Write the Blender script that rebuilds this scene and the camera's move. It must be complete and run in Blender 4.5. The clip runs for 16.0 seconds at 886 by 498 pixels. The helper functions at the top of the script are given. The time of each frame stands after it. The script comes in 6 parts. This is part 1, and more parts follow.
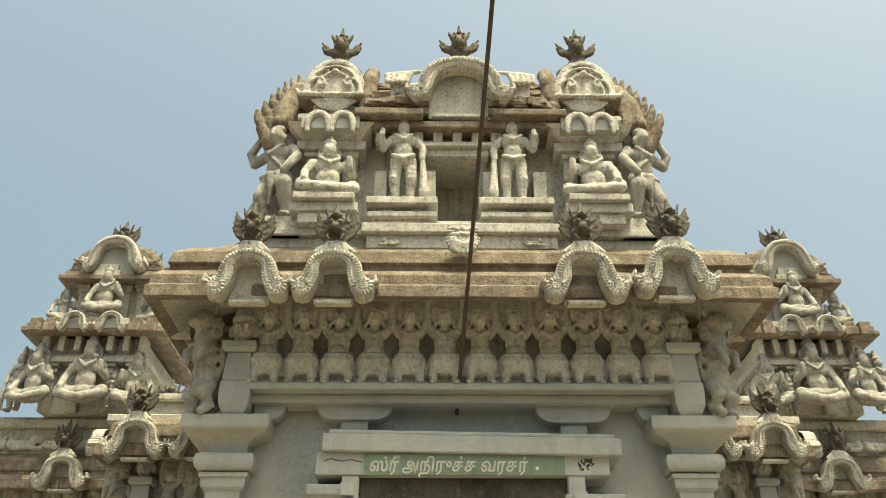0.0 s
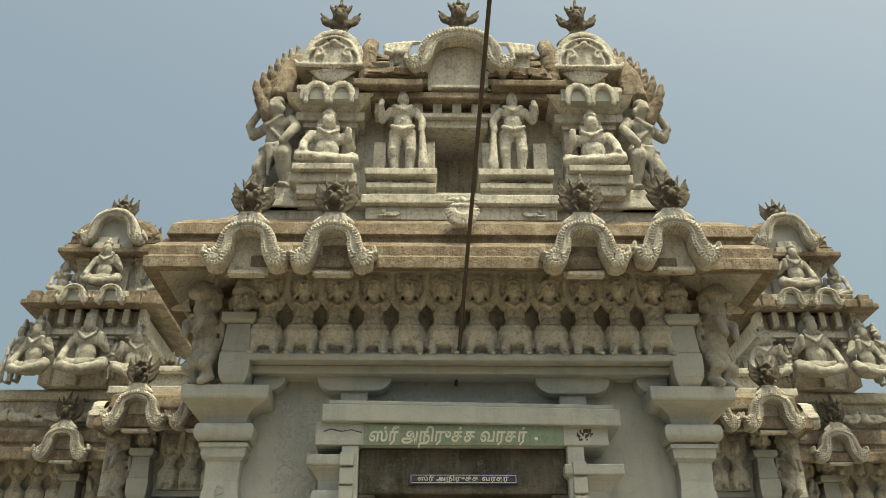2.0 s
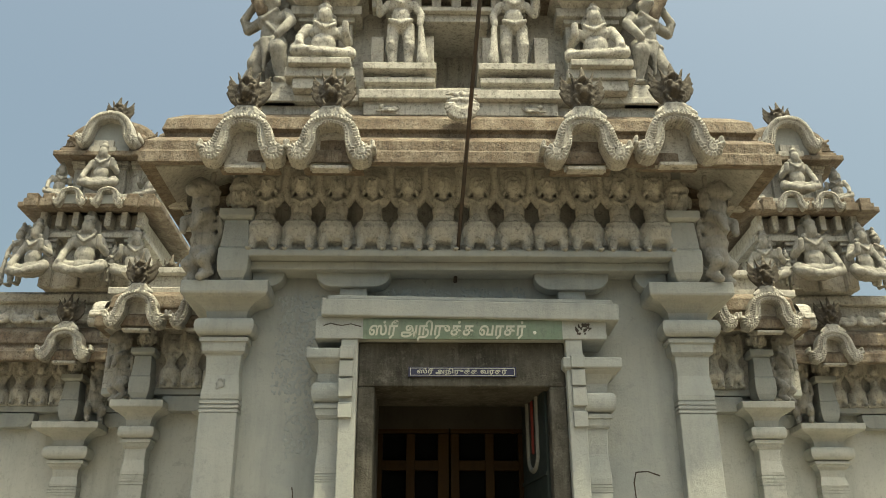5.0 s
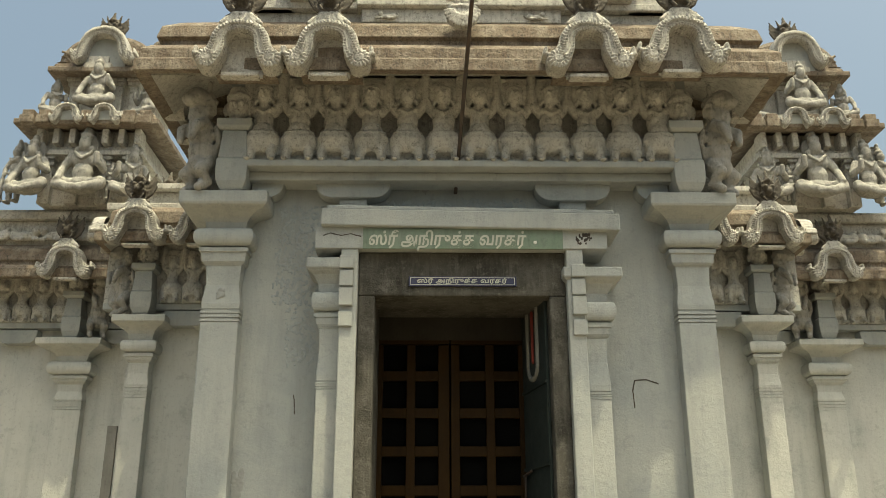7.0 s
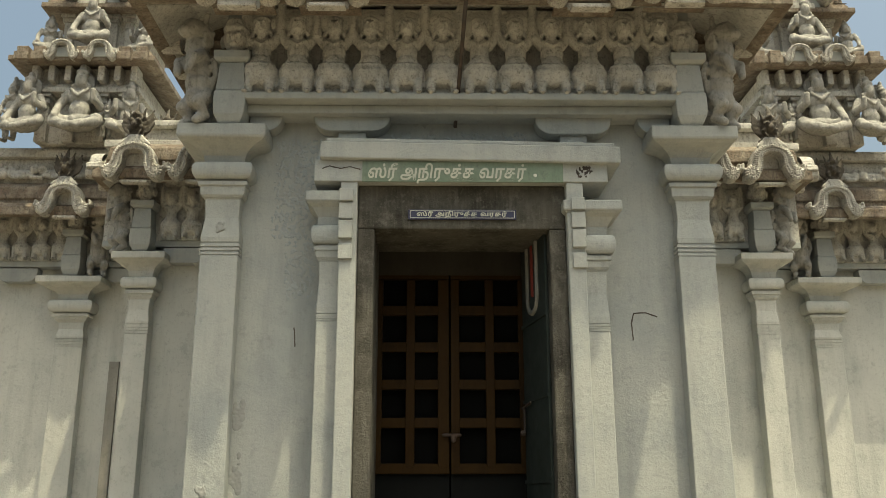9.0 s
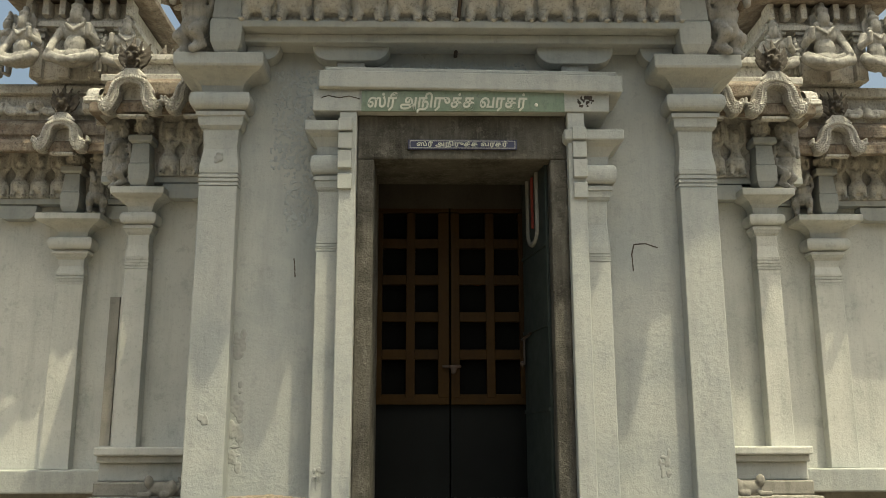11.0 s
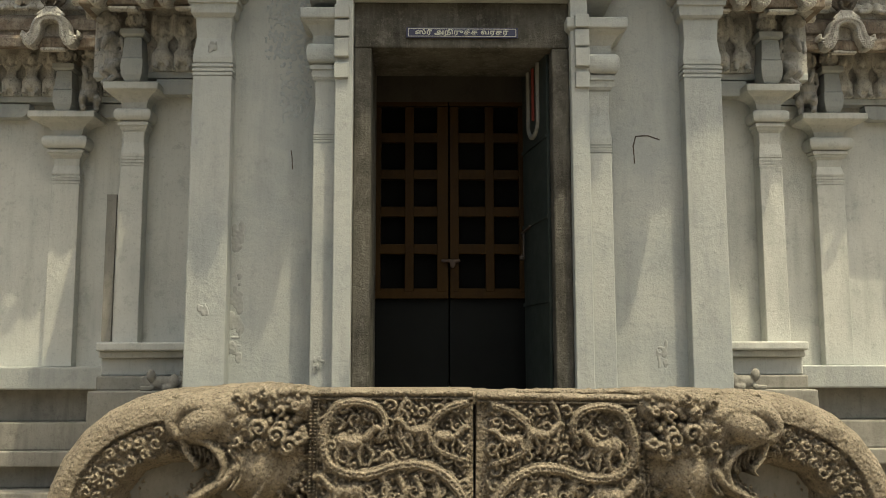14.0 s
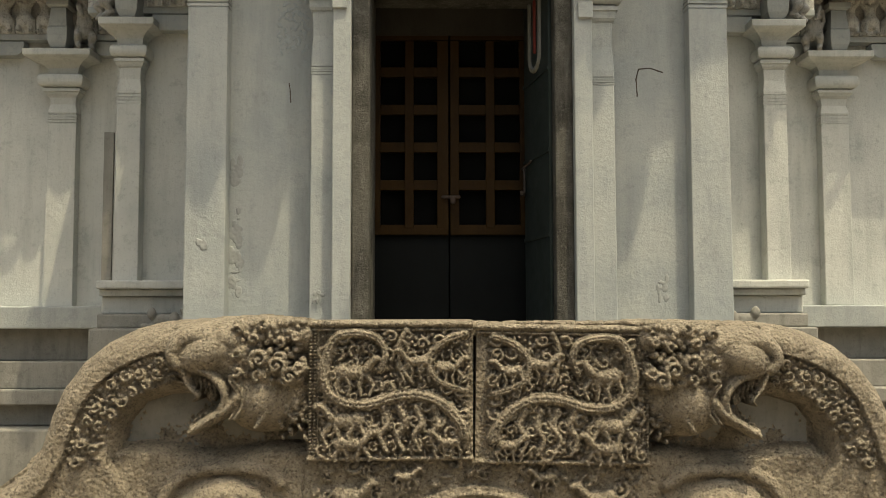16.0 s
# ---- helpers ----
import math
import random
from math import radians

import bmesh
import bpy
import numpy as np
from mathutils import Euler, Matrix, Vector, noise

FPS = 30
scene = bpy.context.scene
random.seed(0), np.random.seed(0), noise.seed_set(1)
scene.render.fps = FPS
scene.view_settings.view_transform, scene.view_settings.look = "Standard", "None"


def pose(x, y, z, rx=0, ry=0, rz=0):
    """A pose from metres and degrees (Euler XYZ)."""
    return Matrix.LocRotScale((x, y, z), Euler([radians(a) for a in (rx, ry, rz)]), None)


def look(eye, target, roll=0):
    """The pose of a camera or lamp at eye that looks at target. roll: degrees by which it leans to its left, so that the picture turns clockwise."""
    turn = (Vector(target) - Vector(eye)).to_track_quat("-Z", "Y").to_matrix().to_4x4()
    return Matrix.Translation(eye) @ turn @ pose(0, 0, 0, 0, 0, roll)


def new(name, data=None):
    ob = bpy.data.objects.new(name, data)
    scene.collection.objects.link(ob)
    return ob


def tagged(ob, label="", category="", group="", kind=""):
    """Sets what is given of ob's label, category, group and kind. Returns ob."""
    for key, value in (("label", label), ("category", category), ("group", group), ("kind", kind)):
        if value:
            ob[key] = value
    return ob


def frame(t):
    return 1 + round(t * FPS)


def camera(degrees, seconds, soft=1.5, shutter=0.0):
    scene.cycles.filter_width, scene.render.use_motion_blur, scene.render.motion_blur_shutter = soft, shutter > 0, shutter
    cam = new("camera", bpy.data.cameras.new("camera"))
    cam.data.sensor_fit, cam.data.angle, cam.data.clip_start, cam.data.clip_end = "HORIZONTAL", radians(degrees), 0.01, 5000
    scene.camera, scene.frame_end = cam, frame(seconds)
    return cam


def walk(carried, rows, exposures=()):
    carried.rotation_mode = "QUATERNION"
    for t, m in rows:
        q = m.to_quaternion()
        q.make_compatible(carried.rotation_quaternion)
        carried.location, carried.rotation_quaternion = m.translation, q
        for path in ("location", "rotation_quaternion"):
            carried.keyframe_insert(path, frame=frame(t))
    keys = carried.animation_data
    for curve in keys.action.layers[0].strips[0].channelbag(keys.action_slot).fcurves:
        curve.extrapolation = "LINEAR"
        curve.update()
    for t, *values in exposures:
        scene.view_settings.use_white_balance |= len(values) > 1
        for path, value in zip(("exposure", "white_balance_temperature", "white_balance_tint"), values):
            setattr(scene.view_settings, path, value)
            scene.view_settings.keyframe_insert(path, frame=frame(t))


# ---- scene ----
cam = camera(52.5, 16.0, 0.75)
PATH = [
    (0, (-0.203, -5.205, 2.54), (-0.175, -3.46, 3.516), -0.1),
    (0.5, (-0.202, -5.202, 2.538), (-0.175, -3.451, 3.503), -0.1),
    (1, (-0.201, -5.197, 2.531), (-0.173, -3.44, 3.487), -0.1),
    (1.5, (-0.202, -5.189, 2.529), (-0.174, -3.425, 3.472), -0.1),
    (2, (-0.201, -5.181, 2.514), (-0.172, -3.411, 3.445), -0.1),
    (2.5, (-0.194, -5.165, 2.495), (-0.166, -3.385, 3.407), -0.1),
    (3, (-0.199, -5.147, 2.479), (-0.169, -3.358, 3.373), -0.1),
    (3.5, (-0.2, -5.133, 2.466), (-0.169, -3.332, 3.335), -0.1),
    (6, (-0.195, -5.032, 2.324), (-0.164, -3.158, 3.022), -0.1),
    (6.5, (-0.193, -5.009, 2.291), (-0.163, -3.122, 2.954), -0.1),
    (7, (-0.193, -5.0, 2.271), (-0.163, -3.104, 2.904), -0.1),
    (7.5, (-0.191, -4.988, 2.241), (-0.16, -3.083, 2.847), -0.1),
    (8, (-0.193, -4.98, 2.225), (-0.162, -3.066, 2.803), -0.1),
    (8.5, (-0.195, -4.969, 2.208), (-0.163, -3.047, 2.76), -0.1),
    (9, (-0.195, -4.961, 2.176), (-0.163, -3.032, 2.704), -0.1),
    (11.5, (-0.19, -4.906, 2.043), (-0.159, -2.945, 2.434), -0.1),
    (12, (-0.188, -4.9, 2.028), (-0.157, -2.932, 2.384), -0.1),
    (12.5, (-0.194, -4.887, 2.003), (-0.161, -2.914, 2.327), -0.1),
    (13, (-0.191, -4.871, 1.976), (-0.158, -2.893, 2.272), -0.1),
    (13.5, (-0.19, -4.867, 1.953), (-0.157, -2.885, 2.22), -0.1),
    (14, (-0.193, -4.852, 1.932), (-0.159, -2.866, 2.171), -0.1),
    (14.5, (-0.19, -4.843, 1.911), (-0.158, -2.854, 2.122), -0.1),
    (15, (-0.191, -4.832, 1.88), (-0.159, -2.841, 2.066), -0.1),
    (15.5, (-0.19, -4.822, 1.862), (-0.157, -2.828, 2.02), -0.1),
    (16, (-0.188, -4.812, 1.834), (-0.156, -2.817, 1.967), -0.1),
]
walk(cam, [(t, look(e, g, r)) for t, e, g, r in PATH], [(0, 0.88, 7500, -10), (1.2, 0.76, 7500, -10), (2.2, 0.52, 7450, -9), (3.5, 0.58, 7250, -9), (7, 0.63, 7050, -7), (12.5, 0.47, 6920, -4), (16, 0.41, 6920, -2)])

# ---- world and sun ----
SUN_FROM = Vector((0.78, -1.0, 3.85)).normalized()
world = bpy.data.worlds.new("world")
scene.world = world
world.use_nodes = True
wn = world.node_tree.nodes
sky = wn.new("ShaderNodeTexSky")
sky.sky_type = "NISHITA"
sky.sun_disc = False
sky.sun_elevation = math.asin(SUN_FROM.z)
sky.sun_rotation = math.atan2(SUN_FROM.x, SUN_FROM.y)
sky.air_density, sky.dust_density, sky.ozone_density = 1.0, 10.0, 0.7
wn["Background"].inputs["Strength"].default_value = 0.15
world.node_tree.links.new(sky.outputs[0], wn["Background"].inputs["Color"])
sun_data = bpy.data.lights.new("sun", "SUN")
sun_data.energy, sun_data.angle, sun_data.color = 2.9, radians(0.55), (1.0, 0.848, 0.625)
sun = new("sun", sun_data)
sun.matrix_world = look(SUN_FROM * 40, (0, 0, 0))


# ---- materials ----
def material(name, base, second, third, scale=1.0, streak=0.0, rough=0.85, bump=0.25, fine=60.0, spot=0.35, metal=0.0, relief=0.01, wear=0.0):
    """Base colour, broad patches of a second colour, streaks and specks of a third, with fine relief."""
    m = bpy.data.materials.new(name)
    m.use_nodes = True
    n, l = m.node_tree.nodes, m.node_tree.links
    b = n["Principled BSDF"]
    b.inputs["Metallic"].default_value = metal
    geo = n.new("ShaderNodeNewGeometry")

    def noise_at(size, detail, stretch=(1, 1, 1), rough_=0.6):
        mp = n.new("ShaderNodeMapping")
        mp.inputs["Scale"].default_value = stretch
        l.new(geo.outputs["Position"], mp.inputs["Vector"])
        t = n.new("ShaderNodeTexNoise")
        t.inputs["Scale"].default_value = size
        t.inputs["Detail"].default_value = detail
        t.inputs["Roughness"].default_value = rough_
        l.new(mp.outputs[0], t.inputs["Vector"])
        return t.outputs["Fac"]

    def ramp(fac, a, z):
        r = n.new("ShaderNodeMapRange")
        r.inputs["From Min"].default_value, r.inputs["From Max"].default_value = a, z
        l.new(fac, r.inputs["Value"])
        return r.outputs[0]

    def mix(fac, a, c, amount):
        mu = n.new("ShaderNodeMath")
        mu.operation = "MULTIPLY"
        mu.inputs[1].default_value = amount
        l.new(fac, mu.inputs[0])
        mi = n.new("ShaderNodeMix")
        mi.data_type = "RGBA"
        l.new(mu.outputs[0], mi.inputs["Factor"])
        if isinstance(a, tuple):
            mi.inputs[6].default_value = (*a, 1)
        else:
            l.new(a, mi.inputs[6])
        mi.inputs[7].default_value = (*c, 1)
        return mi.outputs[2]

    broad = ramp(noise_at(2.2 * scale, 5), 0.42, 0.68)
    col = mix(broad, base, second, 0.8)
    if streak:
        s = ramp(noise_at(9 * scale, 4, (1, 1, 0.12)), 0.5, 0.75)
        col = mix(s, col, third, streak)
    if streak:
        g = ramp(noise_at(70, 3, (1, 1, 0.06)), 0.55, 0.8)
        col = mix(g, col, third, streak * 0.55)
    speck = ramp(noise_at(fine, 4, rough_=0.75), 0.55, 0.72)
    col = mix(speck, col, third, spot)
    patch = ramp(noise_at(6.0 * scale, 9, rough_=0.78), 0.555, 0.62)
    col = mix(patch, col, third, spot * 0.8)
    if wear:
        flaked = ramp(noise_at(17 * scale, 8, rough_=0.8), 0.53, 0.6)
        col = mix(flaked, col, third, wear)
        pale = ramp(noise_at(23, 7, rough_=0.75), 0.56, 0.66)
        col = mix(pale, col, tuple(min(0.8, v * 1.35) for v in base), wear * 0.8)
    l.new(col, b.inputs["Base Color"])
    rr = n.new("ShaderNodeMapRange")
    rr.inputs["To Min"].default_value, rr.inputs["To Max"].default_value = rough - 0.12, min(1.0, rough + 0.1)
    l.new(noise_at(14, 3), rr.inputs["Value"])
    l.new(rr.outputs[0], b.inputs["Roughness"])
    bp = n.new("ShaderNodeBump")
    bp.inputs["Strength"].default_value, bp.inputs["Distance"].default_value = bump, relief
    l.new(noise_at(fine * 0.7, 6, rough_=0.7), bp.inputs["Height"])
    l.new(bp.outputs[0], b.inputs["Normal"])
    return m


PLASTER = material("limewash_plaster", (0.375, 0.39, 0.378), (0.29, 0.315, 0.32), (0.16, 0.175, 0.175), 1.2, 0.28, spot=0.26, fine=40, bump=0.6)
CLEAN = material("fresh_limewash", (0.52, 0.527, 0.5), (0.42, 0.435, 0.42), (0.21, 0.22, 0.215), 1.0, 0.35, spot=0.36, fine=40, bump=0.6)
CREAM = material("cream_limewash", (0.53, 0.515, 0.475), (0.38, 0.366, 0.336), (0.11, 0.1, 0.088), 2.6, 0.55, spot=0.6, fine=40, bump=0.6, wear=0.5)
STUCCO = material("weathered_stucco", (0.5, 0.49, 0.455), (0.36, 0.358, 0.338), (0.07, 0.067, 0.062), 4.0, 0.35, spot=0.6, fine=55, bump=0.8, wear=0.3)
PALE = material("pale_stucco", (0.53, 0.515, 0.478), (0.35, 0.34, 0.316), (0.075, 0.07, 0.064), 4.5, 0.4, spot=0.8, fine=50, bump=0.8, wear=0.5)
BROWN = material("lichened_cornice", (0.17, 0.13, 0.095), (0.34, 0.3, 0.245), (0.035, 0.031, 0.027), 4.5, 0.55, spot=0.8, fine=45, bump=0.9, relief=0.018, wear=0.5)
GREYFIG = material("sooty_grey_stucco", (0.35, 0.34, 0.315), (0.22, 0.215, 0.203), (0.05, 0.048, 0.045), 4.0, 0.35, spot=0.5, fine=55, bump=0.8)
CREST = material("black_lichened_stucco", (0.1, 0.086, 0.07), (0.035, 0.031, 0.028), (0.26, 0.235, 0.195), 6.0, 0.0, spot=0.3, fine=70, bump=0.9)
GRANITE = material("carved_granite", (0.37, 0.312, 0.235), (0.22, 0.184, 0.136), (0.03, 0.025, 0.02), 6.0, 0.0, spot=0.9, fine=75, bump=1.0, relief=0.035, wear=0.42)
gn, gl = GRANITE.node_tree.nodes, GRANITE.node_tree.links
pits = gn.new("ShaderNodeTexVoronoi")
pits.inputs["Scale"].default_value = 52
gl.new(gn["Geometry"].outputs["Position"], pits.inputs["Vector"])
pit_bump = gn.new("ShaderNodeBump")
pit_bump.invert = True
pit_bump.inputs["Strength"].default_value, pit_bump.inputs["Distance"].default_value = 0.75, 0.012
gl.new(pits.outputs["Distance"], pit_bump.inputs["Height"])
gl.new(gn["Bump"].outputs[0], pit_bump.inputs["Normal"])
gl.new(pit_bump.outputs[0], gn["Principled BSDF"].inputs["Normal"])
# white of the door emblem, greyed to match the shade inside the doorway
MARK_SHADED = material("shade_dimmed_white_mark", (0.22, 0.22, 0.2), (0.16, 0.16, 0.15), (0.09, 0.09, 0.085), 3.0, spot=0.3)
DARKSTONE = material("stained_jamb_stone", (0.1, 0.095, 0.083), (0.03, 0.028, 0.024), (0.19, 0.184, 0.163), 2.4, 0.5, spot=0.55, fine=70, bump=0.9, relief=0.015)
GREEN = material("green_paint_band", (0.16, 0.215, 0.165), (0.22, 0.26, 0.215), (0.08, 0.095, 0.08), 3.0, 0.3, spot=0.4)
WHITEPAINT = material("white_paint", (0.62, 0.62, 0.57), (0.5, 0.5, 0.46), (0.3, 0.3, 0.28), 3.0, spot=0.3)
BLUE = material("blue_enamel", (0.022, 0.025, 0.07), (0.03, 0.035, 0.08), (0.015, 0.015, 0.03), 3.0, rough=0.4, bump=0.05, spot=0.2)
# ochre paint made darker than its own tone, to hold the deep doorway shade
OCHRE_SHADED = material("shade_darkened_ochre_wood", (0.042, 0.022, 0.005), (0.03, 0.015, 0.004), (0.011, 0.006, 0.002), 2.0, 0.4, rough=0.55, bump=0.15, spot=0.3)
# grey sheet whose colour is taken down to near black for the doorway shade
GREYDOOR_SHADED = material("shade_darkened_grey_sheet", (0.008, 0.009, 0.0086), (0.006, 0.0067, 0.0065), (0.005, 0.0055, 0.0055), 2.0, 0.3, rough=0.5, bump=0.08, spot=0.3)
# grey-green paint at about half strength; the leaf's shade is in the colour
LEAFGREEN_SHADED = material("shade_darkened_grey_green_door", (0.036, 0.045, 0.043), (0.027, 0.034, 0.032), (0.012, 0.016, 0.015), 2.0, 0.3, rough=0.5, bump=0.08, spot=0.3)
IRON = material("rusty_iron", (0.045, 0.035, 0.03), (0.08, 0.05, 0.035), (0.02, 0.018, 0.016), 4.0, rough=0.7, bump=0.2, spot=0.3)
# near-black colour that stands for the shade in the lattice openings
GAP_SHADE = material("lattice_gap_shade", (0.003, 0.003, 0.003), (0.004, 0.004, 0.003), (0.002, 0.002, 0.002), 2.0, rough=0.9, bump=0.1, spot=0.2)
# inner plaster coloured far darker than the walls, with the passage's shade in it
INNER_SHADE = material("shade_dark_inner_plaster", (0.06, 0.055, 0.047), (0.04, 0.036, 0.031), (0.022, 0.02, 0.018), 1.0, 0.3, spot=0.3)
RED = material("red_paint", (0.2, 0.03, 0.022), (0.16, 0.03, 0.022), (0.08, 0.02, 0.02), 3.0, spot=0.2)
EARTH = material("swept_earth", (0.22, 0.187, 0.142), (0.17, 0.145, 0.11), (0.11, 0.093, 0.072), 0.5, spot=0.3, fine=25)
PLINTH = material("grey_plinth_stone", (0.26, 0.25, 0.225), (0.17, 0.165, 0.15), (0.09, 0.083, 0.075), 1.5, 0.4, spot=0.4, fine=45, bump=0.5)

for dull in (OCHRE_SHADED, GREYDOOR_SHADED, LEAFGREEN_SHADED, GAP_SHADE, INNER_SHADE, DARKSTONE):
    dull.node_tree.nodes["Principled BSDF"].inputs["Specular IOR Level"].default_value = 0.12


# ---- building helpers ----
def part(name, bm, mat, parent=None, label="", bevel=0.0, smooth=False):
    """One mesh object from a bmesh or a mesh, under a thing or a part."""
    if isinstance(bm, bmesh.types.BMesh):
        me = bpy.data.meshes.new(name)
        bmesh.ops.recalc_face_normals(bm, faces=bm.faces[:])
        bm.to_mesh(me)
        bm.free()
    else:
        me = bm
    if not me.materials:
        me.materials.append(mat)
    if smooth:
        me.shade_smooth()
    ob = new(name, me)
    if parent is not None:
        ob.parent = parent
    if bevel:
        b = ob.modifiers.new("edge", "BEVEL")
        b.width, b.segments, b.limit_method, b.angle_limit = bevel, 2, "ANGLE", radians(35)
    if label:
        tagged(ob, label)
    return ob


def thing(name, label, category, group="", kind="", at=(0, 0, 0)):
    ob = new(name)
    ob.location = at
    ob.empty_display_size = 0.1
    return tagged(ob, label, category, group, kind)


def box(bm, x0, x1, y0, y1, z0, z1, top=1.0):
    """A box; top scales its upper face about its middle."""
    cx, cy = (x0 + x1) / 2, (y0 + y1) / 2
    v = []
    for z, k in ((z0, 1.0), (z1, top)):
        for x, y in ((x0, y0), (x1, y0), (x1, y1), (x0, y1)):
            v.append(bm.verts.new((cx + (x - cx) * k, cy + (y - cy) * k, z)))
    for f in ((3, 2, 1, 0), (4, 5, 6, 7), (0, 1, 5, 4), (1, 2, 6, 5), (2, 3, 7, 6), (3, 0, 4, 7)):
        bm.faces.new([v[i] for i in f])
    return bm


def boxes(*rows):
    bm = bmesh.new()
    for r in rows:
        box(bm, *r)
    return bm


def stack(rings, cx=0.0, cy=0.0, ratio=1.0):
    """Square rings of half width w at height z, joined from below upwards."""
    bm = bmesh.new()
    last = None
    for z, w in rings:
        d = w * ratio
        ring = [bm.verts.new((cx + a * w, cy + b * d, z)) for a, b in ((-1, -1), (1, -1), (1, 1), (-1, 1))]
        if last:
            for i in range(4):
                bm.faces.new((last[i], last[(i + 1) % 4], ring[(i + 1) % 4], ring[i]))
        else:
            bm.faces.new(ring[::-1])
        last = ring
    bm.faces.new(last)
    return bm


def sweep(path, profile):
    """Carries a closed profile of (outwards, up) along path points (x, y, z, nx, ny)."""
    bm = bmesh.new()
    last = None
    rings = []
    for x, y, z, nx, ny in path:
        ring = [bm.verts.new((x + nx * o, y + ny * o, z + u)) for o, u in profile]
        if last:
            k = len(ring)
            for i in range(k):
                bm.faces.new((last[i], last[(i + 1) % k], ring[(i + 1) % k], ring[i]))
        last = ring
        rings.append(ring)
    bm.faces.new(rings[0][::-1])
    bm.faces.new(rings[-1])
    return bm


def plate(outline, y0, y1):
    """A flat outline of (x, z), with thickness from y0 to y1."""
    bm = bmesh.new()
    a = [bm.verts.new((x, y0, z)) for x, z in outline]
    b = [bm.verts.new((x, y1, z)) for x, z in outline]
    bm.faces.new(a)
    bm.faces.new(b[::-1])
    k = len(a)
    for i in range(k):
        bm.faces.new((a[i], b[i], b[(i + 1) % k], a[(i + 1) % k]))
    return bm


# ---- ground and walls ----
tagged(part("ground", boxes((-300, 300, -300, 300, -0.4, 0.0)), EARTH), "swept bare earth of the temple yard", "ground", kind="structure")

front = boxes((-1.5, -0.66, 0.3, 0.62, 0.0, 5.2), (0.66, 1.5, 0.3, 0.62, 0.0, 5.2), (-0.66, 0.66, 0.3, 0.62, 3.72, 5.2), (-0.66, 0.66, 0.3, 0.62, 0.0, 1.72))
tagged(part("wall_front", front, PLASTER), "pale blue-grey limewashed front wall, stained and streaked", "wall", kind="structure")
for s in (-1, 1):
    x0, x1 = sorted((s * 1.5, s * 1.2))
    tagged(part("wall_porch_side", boxes((x0, x1, 0.62, 2.75, 0.0, 5.2)), PLASTER), "limewashed side wall of the porch", "wall", kind="structure")
    x0, x1 = sorted((s * 1.5, s * 2.52))
    tagged(part("wall_recess", boxes((x0, x1, 1.86, 2.6, 2.02, 5.0)), CLEAN), "limewashed wall set back beside the porch", "wall", kind="structure")
    x0, x1 = sorted((s * 2.5, s * 6.0))
    tagged(part("wall_shrine", boxes((x0, x1, 2.68, 3.2, 1.85, 5.0)), CLEAN), "pale limewashed wall of the shrine behind", "wall", kind="structure")
    x0, x1 = sorted((s * 5.9, s * 6.2))
    tagged(part("wall_shrine_side", boxes((x0, x1, 2.68, 8.0, 0.0, 5.0)), PLASTER), "limewashed outer side wall of the shrine", "wall", kind="structure")
    # plinth courses under the set-back walls
    a, b = sorted((s * 1.5, s * 2.56))
    c, d = sorted((s * 2.3, s * 6.1))
    courses = [(a, b, 1.62, 2.6, 1.98, 2.04), (a, b, 1.68, 2.6, 1.93, 1.98), (a, b, 1.74, 2.6, 1.8, 1.93), (a, b, 1.66, 2.6, 1.7, 1.8),
               (c, d, 2.42, 3.2, 1.68, 1.86), (c, d, 2.6, 3.2, 1.42, 1.68), (c, d, 2.48, 3.2, 1.2, 1.42), (c, d, 2.4, 3.2, 1.08, 1.2),
               (c, d, 2.55, 3.2, 0.9, 1.08), (c, d, 2.3, 3.2, 0.0, 0.9)]
    plinth = part("plinth", boxes((a, b, 1.5, 2.6, 0.0, 1.7)), PLINTH, bevel=0.012)
    tagged(plinth, "moulded grey plinth courses under the shrine wall", "plinth", kind="structure")
    for i, course in enumerate(courses):
        part("course", boxes(course), CLEAN if i < 3 else PLASTER if i == 4 else PLINTH, plinth, bevel=0.012)
# unseen walls added behind and beside the camera to cut low skylight
tagged(part("sky_blocking_wall", boxes((-14, 14, -11.4, -11.0, 0.0, 4.5)), PLINTH), "unseen plain grey wall, added to block low skylight", "wall", kind="structure")
for s in (-1, 1):
    x0, x1 = sorted((s * 14.0, s * 14.4))
    tagged(part("sky_blocking_wall_side", boxes((x0, x1, -11.4, 12.0, 0.0, 4.5)), PLINTH), "unseen plain grey wall, added to block low skylight", "wall", kind="structure")
tagged(part("wall_back", boxes((-6.0, 6.0, 8.0, 8.3, 0.0, 5.0)), PLASTER), "limewashed rear wall of the shrine", "wall", kind="structure")
tagged(part("shrine_roof", boxes((-6.0, 6.0, 2.9, 8.2, 5.0, 5.2)), PLASTER), "flat plastered roof of the shrine", "roof", kind="structure")
tagged(part("porch_roof", boxes((-1.5, 1.5, 0.3, 2.9, 5.2, 5.34)), PLASTER), "flat plastered roof of the porch", "roof", kind="structure")
tagged(part("landing", boxes((-1.7, 1.7, -0.3, 0.3, 0.0, 1.68), (-0.66, 0.66, 0.3, 3.0, 1.5, 1.72)), PLINTH), "stone landing before the doorway", "landing", kind="structure")


